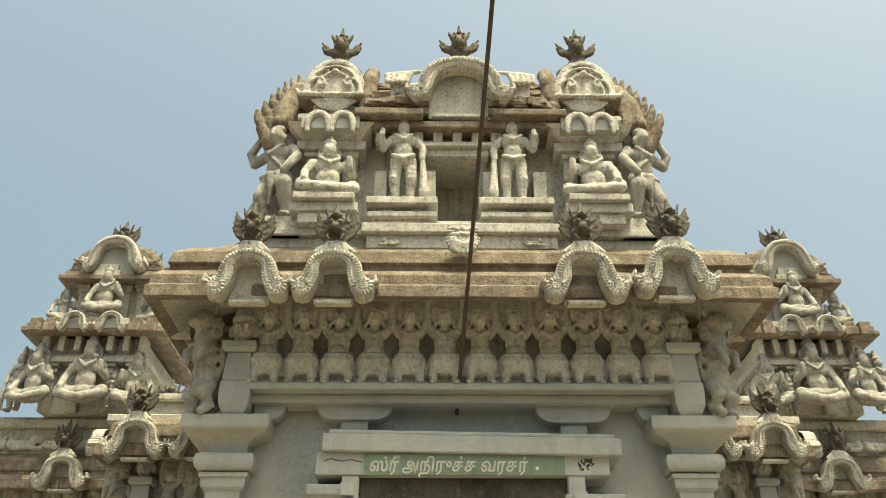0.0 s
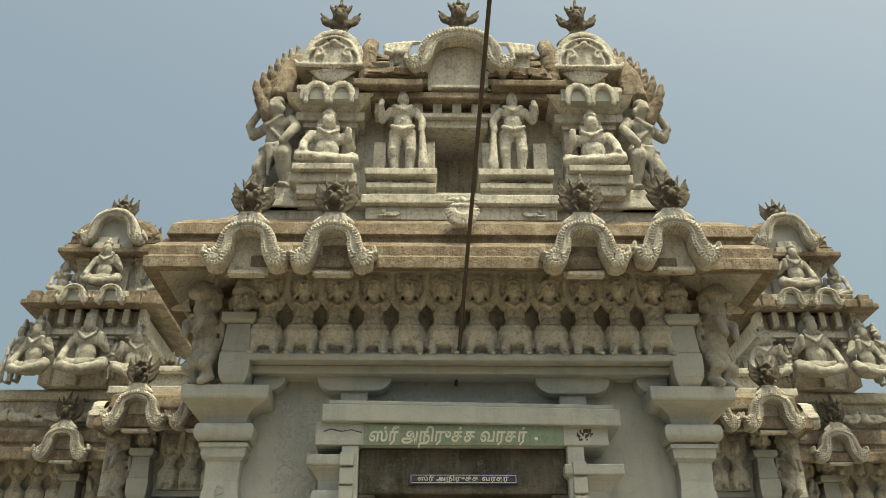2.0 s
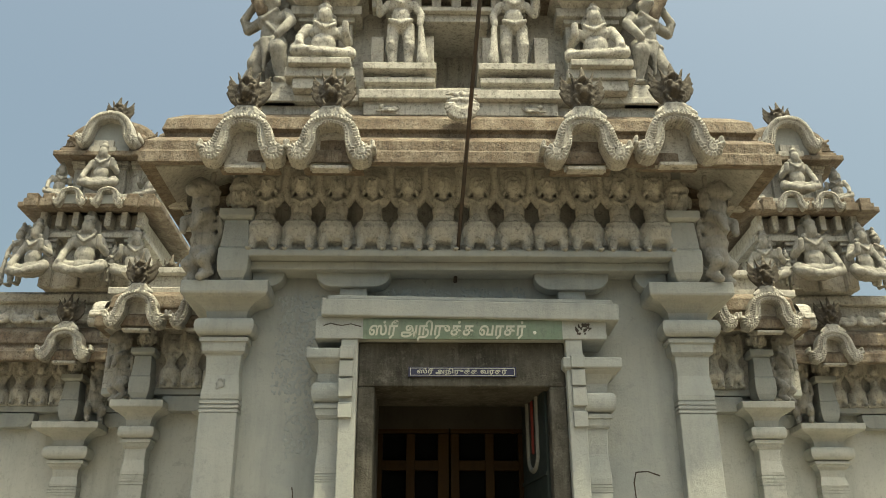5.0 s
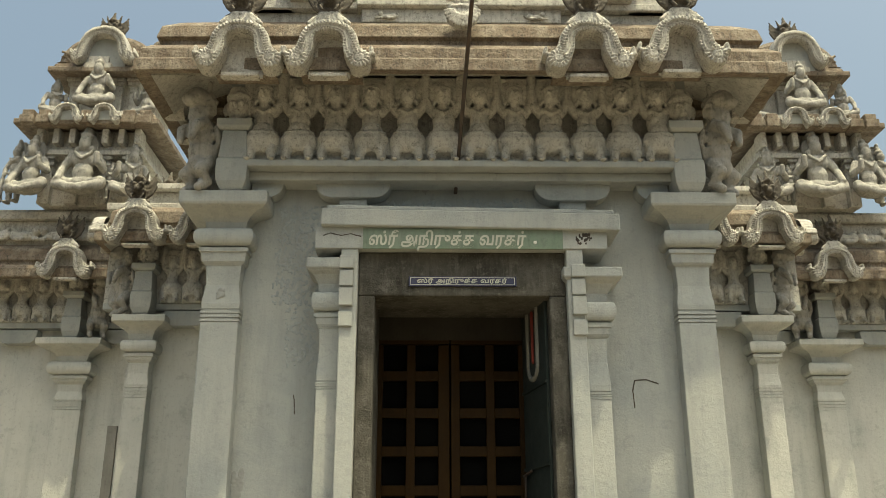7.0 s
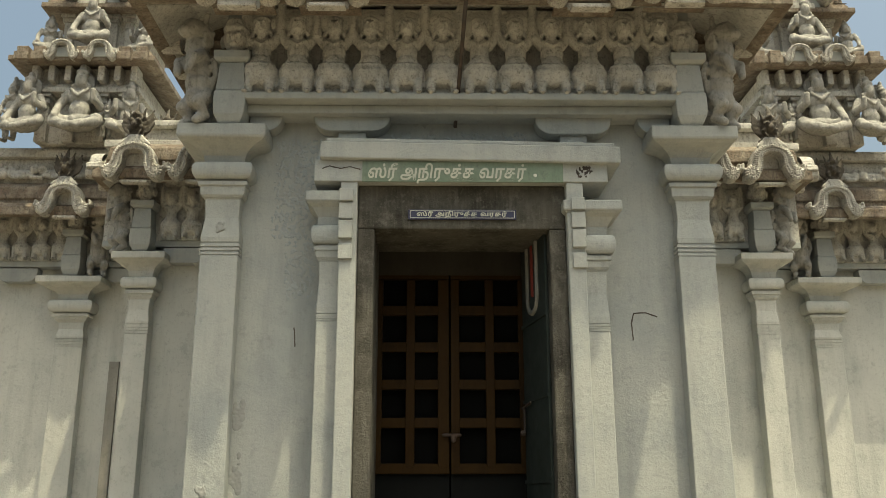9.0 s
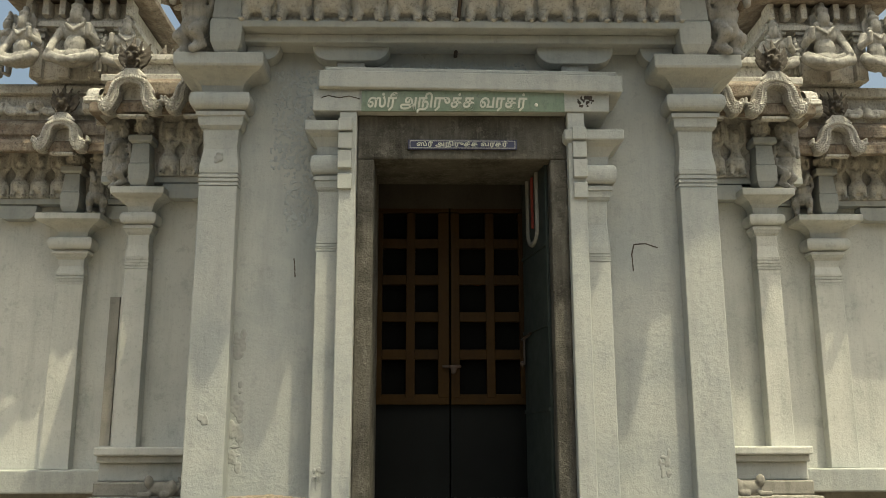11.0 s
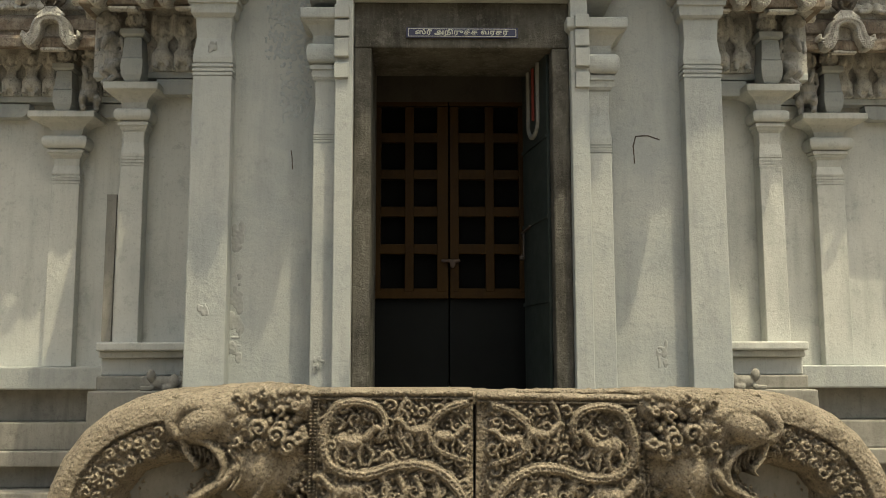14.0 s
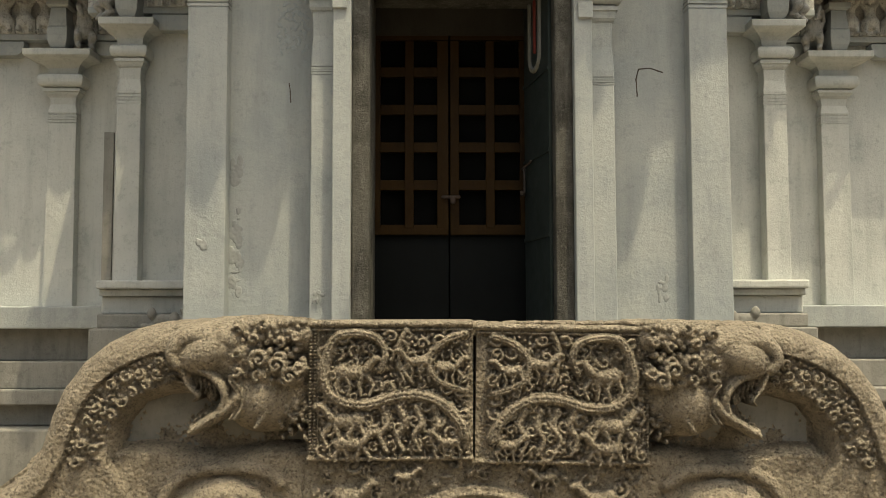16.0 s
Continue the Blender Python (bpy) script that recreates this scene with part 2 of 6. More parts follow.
# ---- eave ----

def eave_path(half, front_y, corner_y, back_y, lift):
    """Front line, bowed back a little and lifted towards both corners, then the returns along the sides."""
    pts = [(-half, back_y, lift, -1, 0)]
    pts.append((-half, corner_y, lift, -1, -1))
    n = 16
    for i in range(1, n):
        x = -half + 2 * half * i / n
        e = abs(x) / half
        f = max(0.0, (e - 0.3) / 0.7) ** 1.5
        pts.append((x, front_y + (corner_y - front_y) * f, lift * f, 0, -1))
    pts.append((half, corner_y, lift, 1, -1))
    pts.append((half, back_y, lift, 1, 0))
    return pts


LOWER = [(0.0, 4.93), (0.0, 5.01), (-0.02, 5.02), (-0.02, 5.09), (-0.07, 5.14), (-0.12, 5.15), (-0.12, 5.2), (-0.09, 5.21), (-0.11, 5.3), (-0.2, 5.38), (-0.3, 5.4),
         (-0.56, 5.4), (-0.56, 5.2), (-0.42, 5.17), (-0.28, 5.11), (-0.14, 5.0), (-0.08, 4.95)]
tagged(part("eave", sweep(eave_path(1.97, -0.34, -0.23, 1.8, 0.055), LOWER), BROWN, bevel=0.012), "curved overhanging cornice, brown with lichen and cream limewash", "eave", kind="structure")

SOFFIT = [(-0.086, 4.942), (-0.145, 4.99), (-0.285, 5.1), (-0.43, 5.16), (-0.55, 5.19), (-0.55, 5.21), (-0.42, 5.18), (-0.28, 5.12), (-0.14, 5.01), (-0.09, 4.96)]
tagged(part("soffit", sweep(eave_path(1.97, -0.34, -0.23, 1.8, 0.055), SOFFIT), STUCCO), "cream plastered underside of the overhanging cornice", "soffit", kind="structure")


# ---- pillars and pilasters ----
def pillar(x, y, w, base, rings, name="pillar", label="", group="", mat=None, dz=0.0, spread=2.3):
    """Square pillar: shaft, grooved neck, block, cushion, flared abacus and slab. rings are heights of its parts, w the half width."""
    t = thing(name, label, name, group, at=(x, y, base))
    g0, g1, n1, b1, c1, f1, s1 = [r + dz - base for r in rings]
    mat = mat or PLASTER
    k = w
    part("shaft", stack([(0, k), (g0, k * 0.97)]), mat, t, bevel=0.006)
    h = (g1 - g0) / 3
    for i in range(3):
        z = g0 + i * h
        part("neck_band", stack([(z, k * 1.0), (z + h * 0.65, k * 1.0), (z + h * 0.7, k * 0.93), (z + h, k * 0.93)]), mat, t)
    part("neck", stack([(g1, k * 0.98), (g1 + (n1 - g1) * 0.12, k * 1.0), (g1 + (n1 - g1) * 0.55, k * 0.86), (n1 - 0.01, k * 0.92), (n1, k * 1.0)]), mat, t, bevel=0.005)
    part("block", stack([(n1, k * 1.02), (n1 + 0.015, k * 1.12), (b1 - 0.04, k * 1.16), (b1 - 0.036, k * 1.26), (b1 - 0.012, k * 1.27), (b1 - 0.01, k * 1.05), (b1, k * 1.05)]), mat, t)
    cu = []
    for i in range(13):
        a = math.pi * (i / 12 - 0.5)
        cu.append(((b1 + c1 - 0.012) / 2 + math.sin(a) * (c1 - 0.012 - b1) / 2, k * (1.2 + 0.37 * math.cos(a) ** 0.7)))
    part("cushion", stack(cu), mat, t, bevel=0.004)
    fh = f1 - c1
    part("flare", stack([(c1 - 0.014, k * 1.0), (c1, k * 1.04), (c1 + fh * 0.35, k * 1.1), (c1 + fh * 0.6, k * 1.3), (c1 + fh * 0.8, k * (0.7 + spread * 0.4)), (f1 - 0.008, k * spread * 0.9), (f1, k * spread * 0.95)]), mat, t)
    part("abacus", stack([(f1, k * spread * 0.97), (f1 + (s1 - f1) * 0.2, k * spread), (s1, k * spread)]), mat, t, bevel=0.008)
    return t


MAIN = (3.552, 3.628, 3.907, 4.015, 4.135, 4.24, 4.33)
for x, w in ((-1.438, 0.116), (1.41, 0.114)):
    pillar(x, 0.316, w, 1.0, MAIN, label="square plastered porch pillar with cushion capital, sunlit at the foot", group="porch pillars")
JAMB = (3.138, 3.18, 3.498, 3.59, 3.715, 3.832, 3.9)
for s, x, w in ((-1, -0.768, 0.073), (1, 0.763, 0.085)):
    pillar(x, 0.185, w, 1.66, JAMB, "pilaster", "slim plastered pilaster beside the doorway", "doorway pilasters", dz=-0.06 if s > 0 else 0.0, spread=2.05)
MID = (3.35, 3.42, 3.62, 3.69, 3.79, 3.9, 3.96)
for s in (-1, 1):
    pillar(s * 2.39, 1.83, 0.088, 2.03, MID, "pilaster", "plastered pilaster on the set-back wall", "wall pilasters", mat=CLEAN)
for s in (-1, 1):
    pillar(s * 1.88, 1.9, 0.06, 2.03, MID, "pilaster", "narrow plastered pilaster against the set-back wall", "wall pilasters", mat=CLEAN)
FAR = (3.38, 3.45, 3.6, 3.67, 3.79, 3.9, 3.96)
for s in (-1, 1):
    for x in (3.22, 4.35, 5.4):
        pillar(s * x, 2.7, 0.12, 1.86, FAR, "pilaster", "plastered pilaster on the shrine wall", "wall pilasters", mat=CLEAN)


# ---- doorway ----
doorway = thing("door_frame", "stepped plastered door surround with stained stone jambs", "door frame", kind="structure")
part("lintel_moulding", boxes((-0.9, 0.87, -0.02, 0.3, 4.085, 4.19), (-0.87, 0.84, 0.0, 0.3, 4.19, 4.22)), PLASTER, doorway, bevel=0.008).matrix_basis = pose(0, 0, -0.015, 0, 0.9, 0)
part("lintel", boxes((-0.87, 0.86, 0.02, 0.3, 3.95, 4.085)), PLASTER, doorway, bevel=0.006)
part("green_band", boxes((-0.585, 0.595, 0.008, 0.02, 3.945, 4.07)), GREEN, doorway, "faded green painted name band")
for s in (-1, 1):
    a, b = sorted((s * 0.712, s * 0.612))
    part("jamb_strip", boxes((a, b, 0.03, 0.3, 1.66, 3.95)), PLASTER, doorway, bevel=0.006)
    a2, b2 = sorted((s * 0.716, s * 0.635))
    dz = -0.05 if s > 0 else 0.0
    for z0, z1, f in ((3.48, 3.57, 0.012), (3.6, 3.705, 0.0), (3.72, 3.815, 0.008), (3.825, 3.9, -0.004)):
        part("strip_block", boxes((a2, b2, f, 0.04, z0 + dz, z1 + dz)), PLASTER, doorway, bevel=0.004)
    a, b = sorted((s * 0.612, s * 0.512))
    part("stone_jamb", boxes((a, b, 0.09, 0.62, 1.66, 3.68)), DARKSTONE, doorway, "dark stained granite jamb", bevel=0.01)
part("stone_lintel", boxes((-0.612, 0.612, 0.09, 0.62, 3.68, 3.95)), DARKSTONE, doorway, "dark stained granite lintel", bevel=0.01)
part("sill", boxes((-0.612, 0.612, 0.05, 0.62, 1.66, 1.735)), DARKSTONE, doorway, bevel=0.008)

tagged(part("passage_walls", boxes((-0.76, -0.6, 0.62, 3.0, 1.6, 4.1), (0.6, 0.76, 0.62, 3.0, 1.6, 4.1), (-0.76, 0.76, 0.62, 3.0, 3.95, 4.1), (-0.76, 0.76, 2.9, 3.0, 1.6, 4.1)), INNER_SHADE), "plastered passage behind the doorway, its shade put into the colour", "wall", kind="structure")



# ---- modelling in clay: blobs and limbs melted into one skin ----
def unit_ball():
    bm = bmesh.new()
    bmesh.ops.create_icosphere(bm, subdivisions=2, radius=1.0)
    v = np.array([p.co[:] for p in bm.verts])
    f = [[p.index for p in q.verts] for q in bm.faces]
    bm.free()
    return v, f


BALL_V, BALL_F = unit_ball()


class Clay:
    def __init__(self):
        self.v, self.f = [], []

    def add(self, v, f):
        k = len(self.v)
        self.v += [tuple(p) for p in v]
        self.f += [[i + k for i in q] for q in f]

    def ell(self, c, r, turn=(0, 0, 0)):
        r = (r, r, r) if isinstance(r, (int, float)) else r
        m = np.array(Euler([radians(a) for a in turn]).to_matrix())
        self.add((BALL_V * np.array(r)) @ m.T + np.array(c), BALL_F)
        return self

    def cap(self, p, q, r0, r1=None):
        """A limb from p to q."""
        r1 = r0 if r1 is None else r1
        p, q = np.array(p, float), np.array(q, float)
        n = max(2, int(np.linalg.norm(q - p) / (0.7 * min(r0, r1))) + 1)
        n = min(n, 14)
        for i in range(n):
            k = i / (n - 1)
            self.ell(p + (q - p) * k, r0 + (r1 - r0) * k)
        return self

    def chain(self, pts, r0, r1=None):
        r1 = r0 if r1 is None else r1
        n = len(pts) - 1
        for i in range(n):
            self.cap(pts[i], pts[i + 1], r0 + (r1 - r0) * i / n, r0 + (r1 - r0) * (i + 1) / n)
        return self

    def box(self, x0, x1, y0, y1, z0, z1):
        v = [(x, y, z) for z in (z0, z1) for x, y in ((x0, y0), (x1, y0), (x1, y1), (x0, y1))]
        self.add(v, [(3, 2, 1, 0), (4, 5, 6, 7), (0, 1, 5, 4), (1, 2, 6, 5), (2, 3, 7, 6), (3, 0, 4, 7)])
        return self

    def mirror(self):
        """The same again on the other side of x = 0."""
        k = len(self.v)
        self.f += [[i + k for i in q][::-1] for q in self.f]
        self.v += [(-x, y, z) for x, y, z in self.v]
        return self

    def mesh(self, name, voxel, mat, rough=0.004, size=30.0, smooth=1):
        raw = bpy.data.meshes.new(name)
        raw.from_pydata(self.v, [], self.f)
        ob = new("clay", raw)
        m = ob.modifiers.new("melt", "REMESH")
        m.mode, m.voxel_size = "VOXEL", voxel
        me = bpy.data.meshes.new_from_object(ob.evaluated_get(bpy.context.evaluated_depsgraph_get()))
        bpy.data.objects.remove(ob)
        bpy.data.meshes.remove(raw)
        n = len(me.vertices)
        co = np.empty(n * 3)
        me.vertices.foreach_get("co", co)
        co = co.reshape(-1, 3)
        ed = np.empty(len(me.edges) * 2, dtype=int)
        me.edges.foreach_get("vertices", ed)
        ed = ed.reshape(-1, 2)
        for _ in range(smooth):
            acc, cnt = np.zeros_like(co), np.zeros(n)
            np.add.at(acc, ed[:, 0], co[ed[:, 1]])
            np.add.at(acc, ed[:, 1], co[ed[:, 0]])
            np.add.at(cnt, ed[:, 0], 1)
            np.add.at(cnt, ed[:, 1], 1)
            co = 0.5 * co + 0.5 * acc / np.maximum(cnt, 1)[:, None]
        if rough:
            co += rough * np.array([noise.noise_vector(Vector(p) * size) for p in co])
        me.vertices.foreach_set("co", co.ravel())
        me.name = name
        me.materials.clear()
        me.materials.append(mat)
        me.shade_smooth()
        me.update()
        return me


def dwarf_mesh(k, mat, voxel=0.007):
    """Plump figure with a round head, holding the cornice up with both arms."""
    c = Clay()
    j = 0.006 * (k - 1)
    # trunk narrowing to the waist, over a full round skirt; both arms run up beside the head
    c.ell((0, -0.02, 0.35), (0.084, 0.046, 0.045)).ell((0, -0.025, 0.285), (0.068 + j, 0.05, 0.09)).ell((0, -0.035, 0.215), (0.072, 0.054, 0.06))
    c.ell((0, -0.04, 0.15), (0.112, 0.07, 0.07)).ell((0, -0.035, 0.115), (0.108, 0.062, 0.055))
    c.chain([(-0.085, -0.045, 0.2), (-0.05, -0.088, 0.19), (0, -0.1, 0.187), (0.05, -0.088, 0.19), (0.085, -0.045, 0.2)], 0.009)
    c.chain([(-0.05, -0.055, 0.36), (0, -0.078, 0.325), (0.05, -0.055, 0.36)], 0.008)
    for s in (-1, 1):
        c.chain([(s * 0.055, -0.05, 0.11), (s * (0.068 + j), -0.06, 0.06), (s * 0.066, -0.05, 0.015)], 0.036, 0.026)
        c.cap((s * 0.064, -0.05, 0.012), (s * 0.072, -0.095, 0.01), 0.02, 0.017)
        for i in range(3):
            c.ell((s * (0.062 + 0.012 * i), -0.112, 0.008), (0.007, 0.012, 0.008))
        c.chain([(s * 0.06, -0.015, 0.35), (s * 0.1, -0.02, 0.4), (s * 0.111, -0.022, 0.47), (s * 0.106, -0.02, 0.6)], 0.034, 0.024)
        c.ell((s * 0.054, -0.035, 0.415), (0.011, 0.014, 0.022))
        c.ell((s * 0.02, -0.108, 0.462), (0.01, 0.006, 0.005))
    c.ell((0, -0.05, 0.45), (0.051, 0.054, 0.06)).ell((0, -0.045, 0.49), (0.054, 0.052, 0.03))
    c.ell((0, -0.106, 0.442), (0.008, 0.008, 0.013)).ell((0, -0.1, 0.42), (0.015, 0.006, 0.004))
    c.cap((0, -0.03, 0.36), (0, -0.04, 0.41), 0.032)
    c.box(-0.118, 0.118, -0.012, 0.05, 0.41, 0.6)
    c.ell((0, -0.01, 0.5), (0.1, 0.034, 0.085))
    c.box(-0.114, 0.114, -0.035, 0.06, 0.06, 0.18)
    c.box(-0.114, 0.114, -0.02, 0.06, 0.0, 0.08)
    return c.mesh("dwarf_figure", voxel, mat, 0.0025, 45)


def standing_mesh(mat):
    """Upright guardian leaning on a club, with a halo behind the crown."""
    c = Clay()
    for s in (-1, 1):
        c.chain([(s * 0.04, 0, 0.27), (s * 0.05, -0.015, 0.15), (s * 0.045, 0.0, 0.09), (s * 0.045, 0, 0.02)], 0.042, 0.024)
        c.ell((s * 0.048, -0.03, 0.012), (0.022, 0.04, 0.015))
    c.ell((0, -0.01, 0.275), (0.078, 0.05, 0.045)).ell((0, -0.015, 0.33), (0.058, 0.045, 0.06)).ell((0, -0.01, 0.405), (0.078, 0.048, 0.05))
    c.ell((0, -0.025, 0.485), (0.038, 0.04, 0.046)).ell((0, -0.01, 0.535), (0.042, 0.038, 0.03)).ell((0, 0, 0.57), (0.028, 0.028, 0.03))
    c.ell((0, 0.03, 0.51), (0.09, 0.015, 0.09)).ell((0, 0, 0.605), (0.02, 0.02, 0.03))
    for i in range(9):
        a = math.pi * i / 8
        c.ell((0.088 * math.cos(a), 0.025, 0.52 + 0.085 * math.sin(a)), 0.014)
    c.chain([(-0.075, 0, 0.42), (-0.118, -0.01, 0.35), (-0.11, -0.03, 0.28)], 0.028, 0.02)
    c.chain([(0.075, 0, 0.42), (0.12, -0.01, 0.36), (0.13, -0.06, 0.42), (0.125, -0.06, 0.45)], 0.028, 0.018)
    c.cap((-0.115, -0.03, 0.27), (-0.125, -0.04, 0.05), 0.016, 0.032)
    c.ell((-0.125, -0.04, 0.05), (0.036, 0.036, 0.05))
    c.chain([(-0.06, -0.05, 0.29), (0, -0.065, 0.26), (0.06, -0.05, 0.29)], 0.014)
    c.chain([(-0.05, -0.045, 0.43), (0, -0.065, 0.39), (0.05, -0.045, 0.43)], 0.012)
    return c.mesh("guardian_statue", 0.006, mat, 0.003, 40)


def seated_mesh(mat):
    """Cross-legged figure with a crown, one palm raised."""
    c = Clay()
    for s in (-1, 1):
        c.chain([(s * 0.05, 0.0, 0.085), (s * 0.15, -0.06, 0.09)], 0.055, 0.045)
        c.chain([(s * 0.155, -0.075, 0.075), (s * 0.07, -0.13, 0.045), (-s * 0.05, -0.14, 0.03)], 0.036, 0.022)
    c.ell((0, 0, 0.09), (0.11, 0.08, 0.06)).ell((0, -0.01, 0.17), (0.078, 0.06, 0.075)).ell((0, -0.005, 0.26), (0.098, 0.058, 0.06))
    c.ell((0, -0.03, 0.365), (0.045, 0.047, 0.054)).ell((0, -0.02, 0.42), (0.047, 0.045, 0.03)).ell((0, -0.01, 0.455), (0.03, 0.03, 0.035))
    c.cap((0, 0, 0.29), (0, -0.01, 0.34), 0.034)
    c.chain([(-0.095, 0, 0.28), (-0.14, -0.02, 0.2), (-0.14, -0.1, 0.11)], 0.034, 0.024)
    c.chain([(0.095, 0, 0.28), (0.145, -0.01, 0.2), (0.12, -0.09, 0.22), (0.12, -0.1, 0.27)], 0.034, 0.022)
    c.ell((-0.05, -0.02, 0.33), 0.022).ell((0.05, -0.02, 0.33), 0.022)
    c.chain([(-0.06, -0.05, 0.3), (0, -0.075, 0.25), (0.06, -0.05, 0.3)], 0.013)
    c.ell((0, 0.035, 0.37), (0.08, 0.018, 0.09))
    return c.mesh("seated_statue", 0.007, mat, 0.003, 36)


def crouching_mesh(mat):
    """Crowned bearer striding with bent knee, one arm lifted to the shoulder and the other on the thigh."""
    c = Clay()
    c.chain([(-0.05, 0, 0.31), (-0.085, -0.04, 0.19), (-0.075, -0.01, 0.1), (-0.075, 0.0, 0.02)], 0.066, 0.038)
    c.chain([(0.05, 0, 0.31), (0.115, -0.08, 0.22), (0.11, -0.03, 0.1), (0.115, 0.0, 0.02)], 0.066, 0.036)
    c.ell((-0.08, -0.04, 0.015), (0.035, 0.06, 0.02)).ell((0.12, -0.04, 0.015), (0.035, 0.06, 0.02))
    c.ell((0, 0, 0.32), (0.1, 0.07, 0.06)).ell((0, -0.015, 0.4), (0.078, 0.06, 0.08)).ell((0.0, -0.015, 0.49), (0.105, 0.065, 0.065))
    c.cap((0, -0.01, 0.52), (-0.005, -0.03, 0.58), 0.038)
    c.ell((-0.005, -0.045, 0.625), (0.05, 0.053, 0.06)).ell((-0.005, -0.03, 0.67), (0.056, 0.052, 0.03))
    c.ell((-0.005, -0.02, 0.71), (0.042, 0.042, 0.035)).ell((-0.005, -0.015, 0.745), (0.026, 0.026, 0.03)).ell((-0.005, -0.015, 0.775), 0.013)
    c.chain([(-0.1, 0, 0.52), (-0.18, -0.03, 0.47), (-0.2, -0.05, 0.54), (-0.13, -0.05, 0.62)], 0.038, 0.026)
    c.chain([(0.1, 0, 0.52), (0.165, -0.03, 0.43), (0.15, -0.09, 0.34), (0.13, -0.11, 0.3)], 0.038, 0.026)
    c.ell((0.05, -0.03, 0.6), (0.016, 0.02, 0.035)).ell((-0.06, -0.03, 0.6), (0.016, 0.02, 0.035)).ell((-0.005, -0.1, 0.615), (0.01, 0.01, 0.014))
    c.chain([(-0.08, -0.05, 0.53), (-0.02, -0.085, 0.47), (0.07, -0.06, 0.53)], 0.014)
    c.chain([(-0.09, -0.03, 0.54), (0.02, -0.085, 0.42), (0.085, -0.05, 0.35)], 0.01)
    c.chain([(-0.1, -0.04, 0.335), (0, -0.08, 0.315), (0.1, -0.04, 0.335)], 0.018)
    c.chain([(0.0, -0.08, 0.31), (0.015, -0.08, 0.22), (0.0, -0.06, 0.12)], 0.03, 0.014)
    c.chain([(-0.17, 0.02, 0.2), (-0.19, -0.01, 0.12), (-0.15, -0.02, 0.05)], 0.03, 0.02)
    c.ell((0, 0.045, 0.64), (0.085, 0.015, 0.09))
    return c.mesh("bearer_statue", 0.0085, mat, 0.003, 36)


def lion_mesh(mat):
    """Rearing horned lion set against a bracket."""
    c = Clay()
    c.chain([(0, 0, 0.18), (0.0, -0.02, 0.34), (0, -0.04, 0.48)], 0.085, 0.075)
    for s in (-1, 1):
        c.chain([(s * 0.05, 0, 0.18), (s * 0.07, -0.06, 0.12), (s * 0.06, 0.0, 0.06), (s * 0.06, -0.06, 0.012)], 0.045, 0.026)
        c.chain([(s * 0.06, -0.05, 0.42), (s * 0.075, -0.11, 0.38), (s * 0.05, -0.13, 0.3)], 0.034, 0.024)
        c.ell((s * 0.055, -0.03, 0.66), (0.018, 0.02, 0.04))
    c.ell((0, -0.07, 0.58), (0.07, 0.08, 0.075)).ell((0, -0.13, 0.555), (0.05, 0.045, 0.04))
    rnd = random.Random(5)
    for i in range(34):
        a = rnd.uniform(0, 2 * math.pi)
        c.ell((0.085 * math.cos(a), -0.02 + rnd.uniform(-0.04, 0.02), 0.53 + 0.1 * math.sin(a)), rnd.uniform(0.014, 0.024))
    c.chain([(0.05, 0.03, 0.2), (0.1, 0.03, 0.3), (0.09, 0.02, 0.4)], 0.02)
    return c.mesh("lion_statue", 0.009, mat, 0.004, 36)


def couchant_mesh(mat):
    """Small lying lion for the course under the storey."""
    c = Clay()
    c.ell((0, 0, 0.035), (0.08, 0.025, 0.03)).ell((-0.07, -0.01, 0.065), (0.028, 0.025, 0.03)).ell((0.06, 0, 0.04), (0.035, 0.028, 0.035))
    c.cap((-0.06, -0.02, 0.012), (-0.12, -0.02, 0.01), 0.013).cap((0.05, -0.02, 0.012), (0.01, -0.025, 0.01), 0.014)
    c.chain([(0.09, 0, 0.03), (0.12, 0, 0.06), (0.1, 0, 0.08)], 0.01)
    return c.mesh("lion_relief", 0.006, mat, 0.002, 40)


def head_mesh(mat):
    """Crowned round head on a bracket."""
    c = Clay()
    c.ell((0, 0, 0.1), (0.075, 0.07, 0.095)).ell((0, 0, 0.15), (0.083, 0.075, 0.04)).ell((0, 0, 0.185), (0.066, 0.06, 0.04))
    for s in (-1, 1):
        c.ell((s * 0.08, 0.01, 0.085), (0.018, 0.025, 0.04))
        c.ell((s * 0.03, -0.066, 0.105), (0.016, 0.01, 0.009))
    c.ell((0, -0.072, 0.085), (0.012, 0.016, 0.022)).ell((0, -0.066, 0.052), (0.024, 0.012, 0.008)).ell((0, 0, 0.02), (0.05, 0.05, 0.03))
    return c.mesh("bracket_head", 0.007, mat, 0.002, 40)


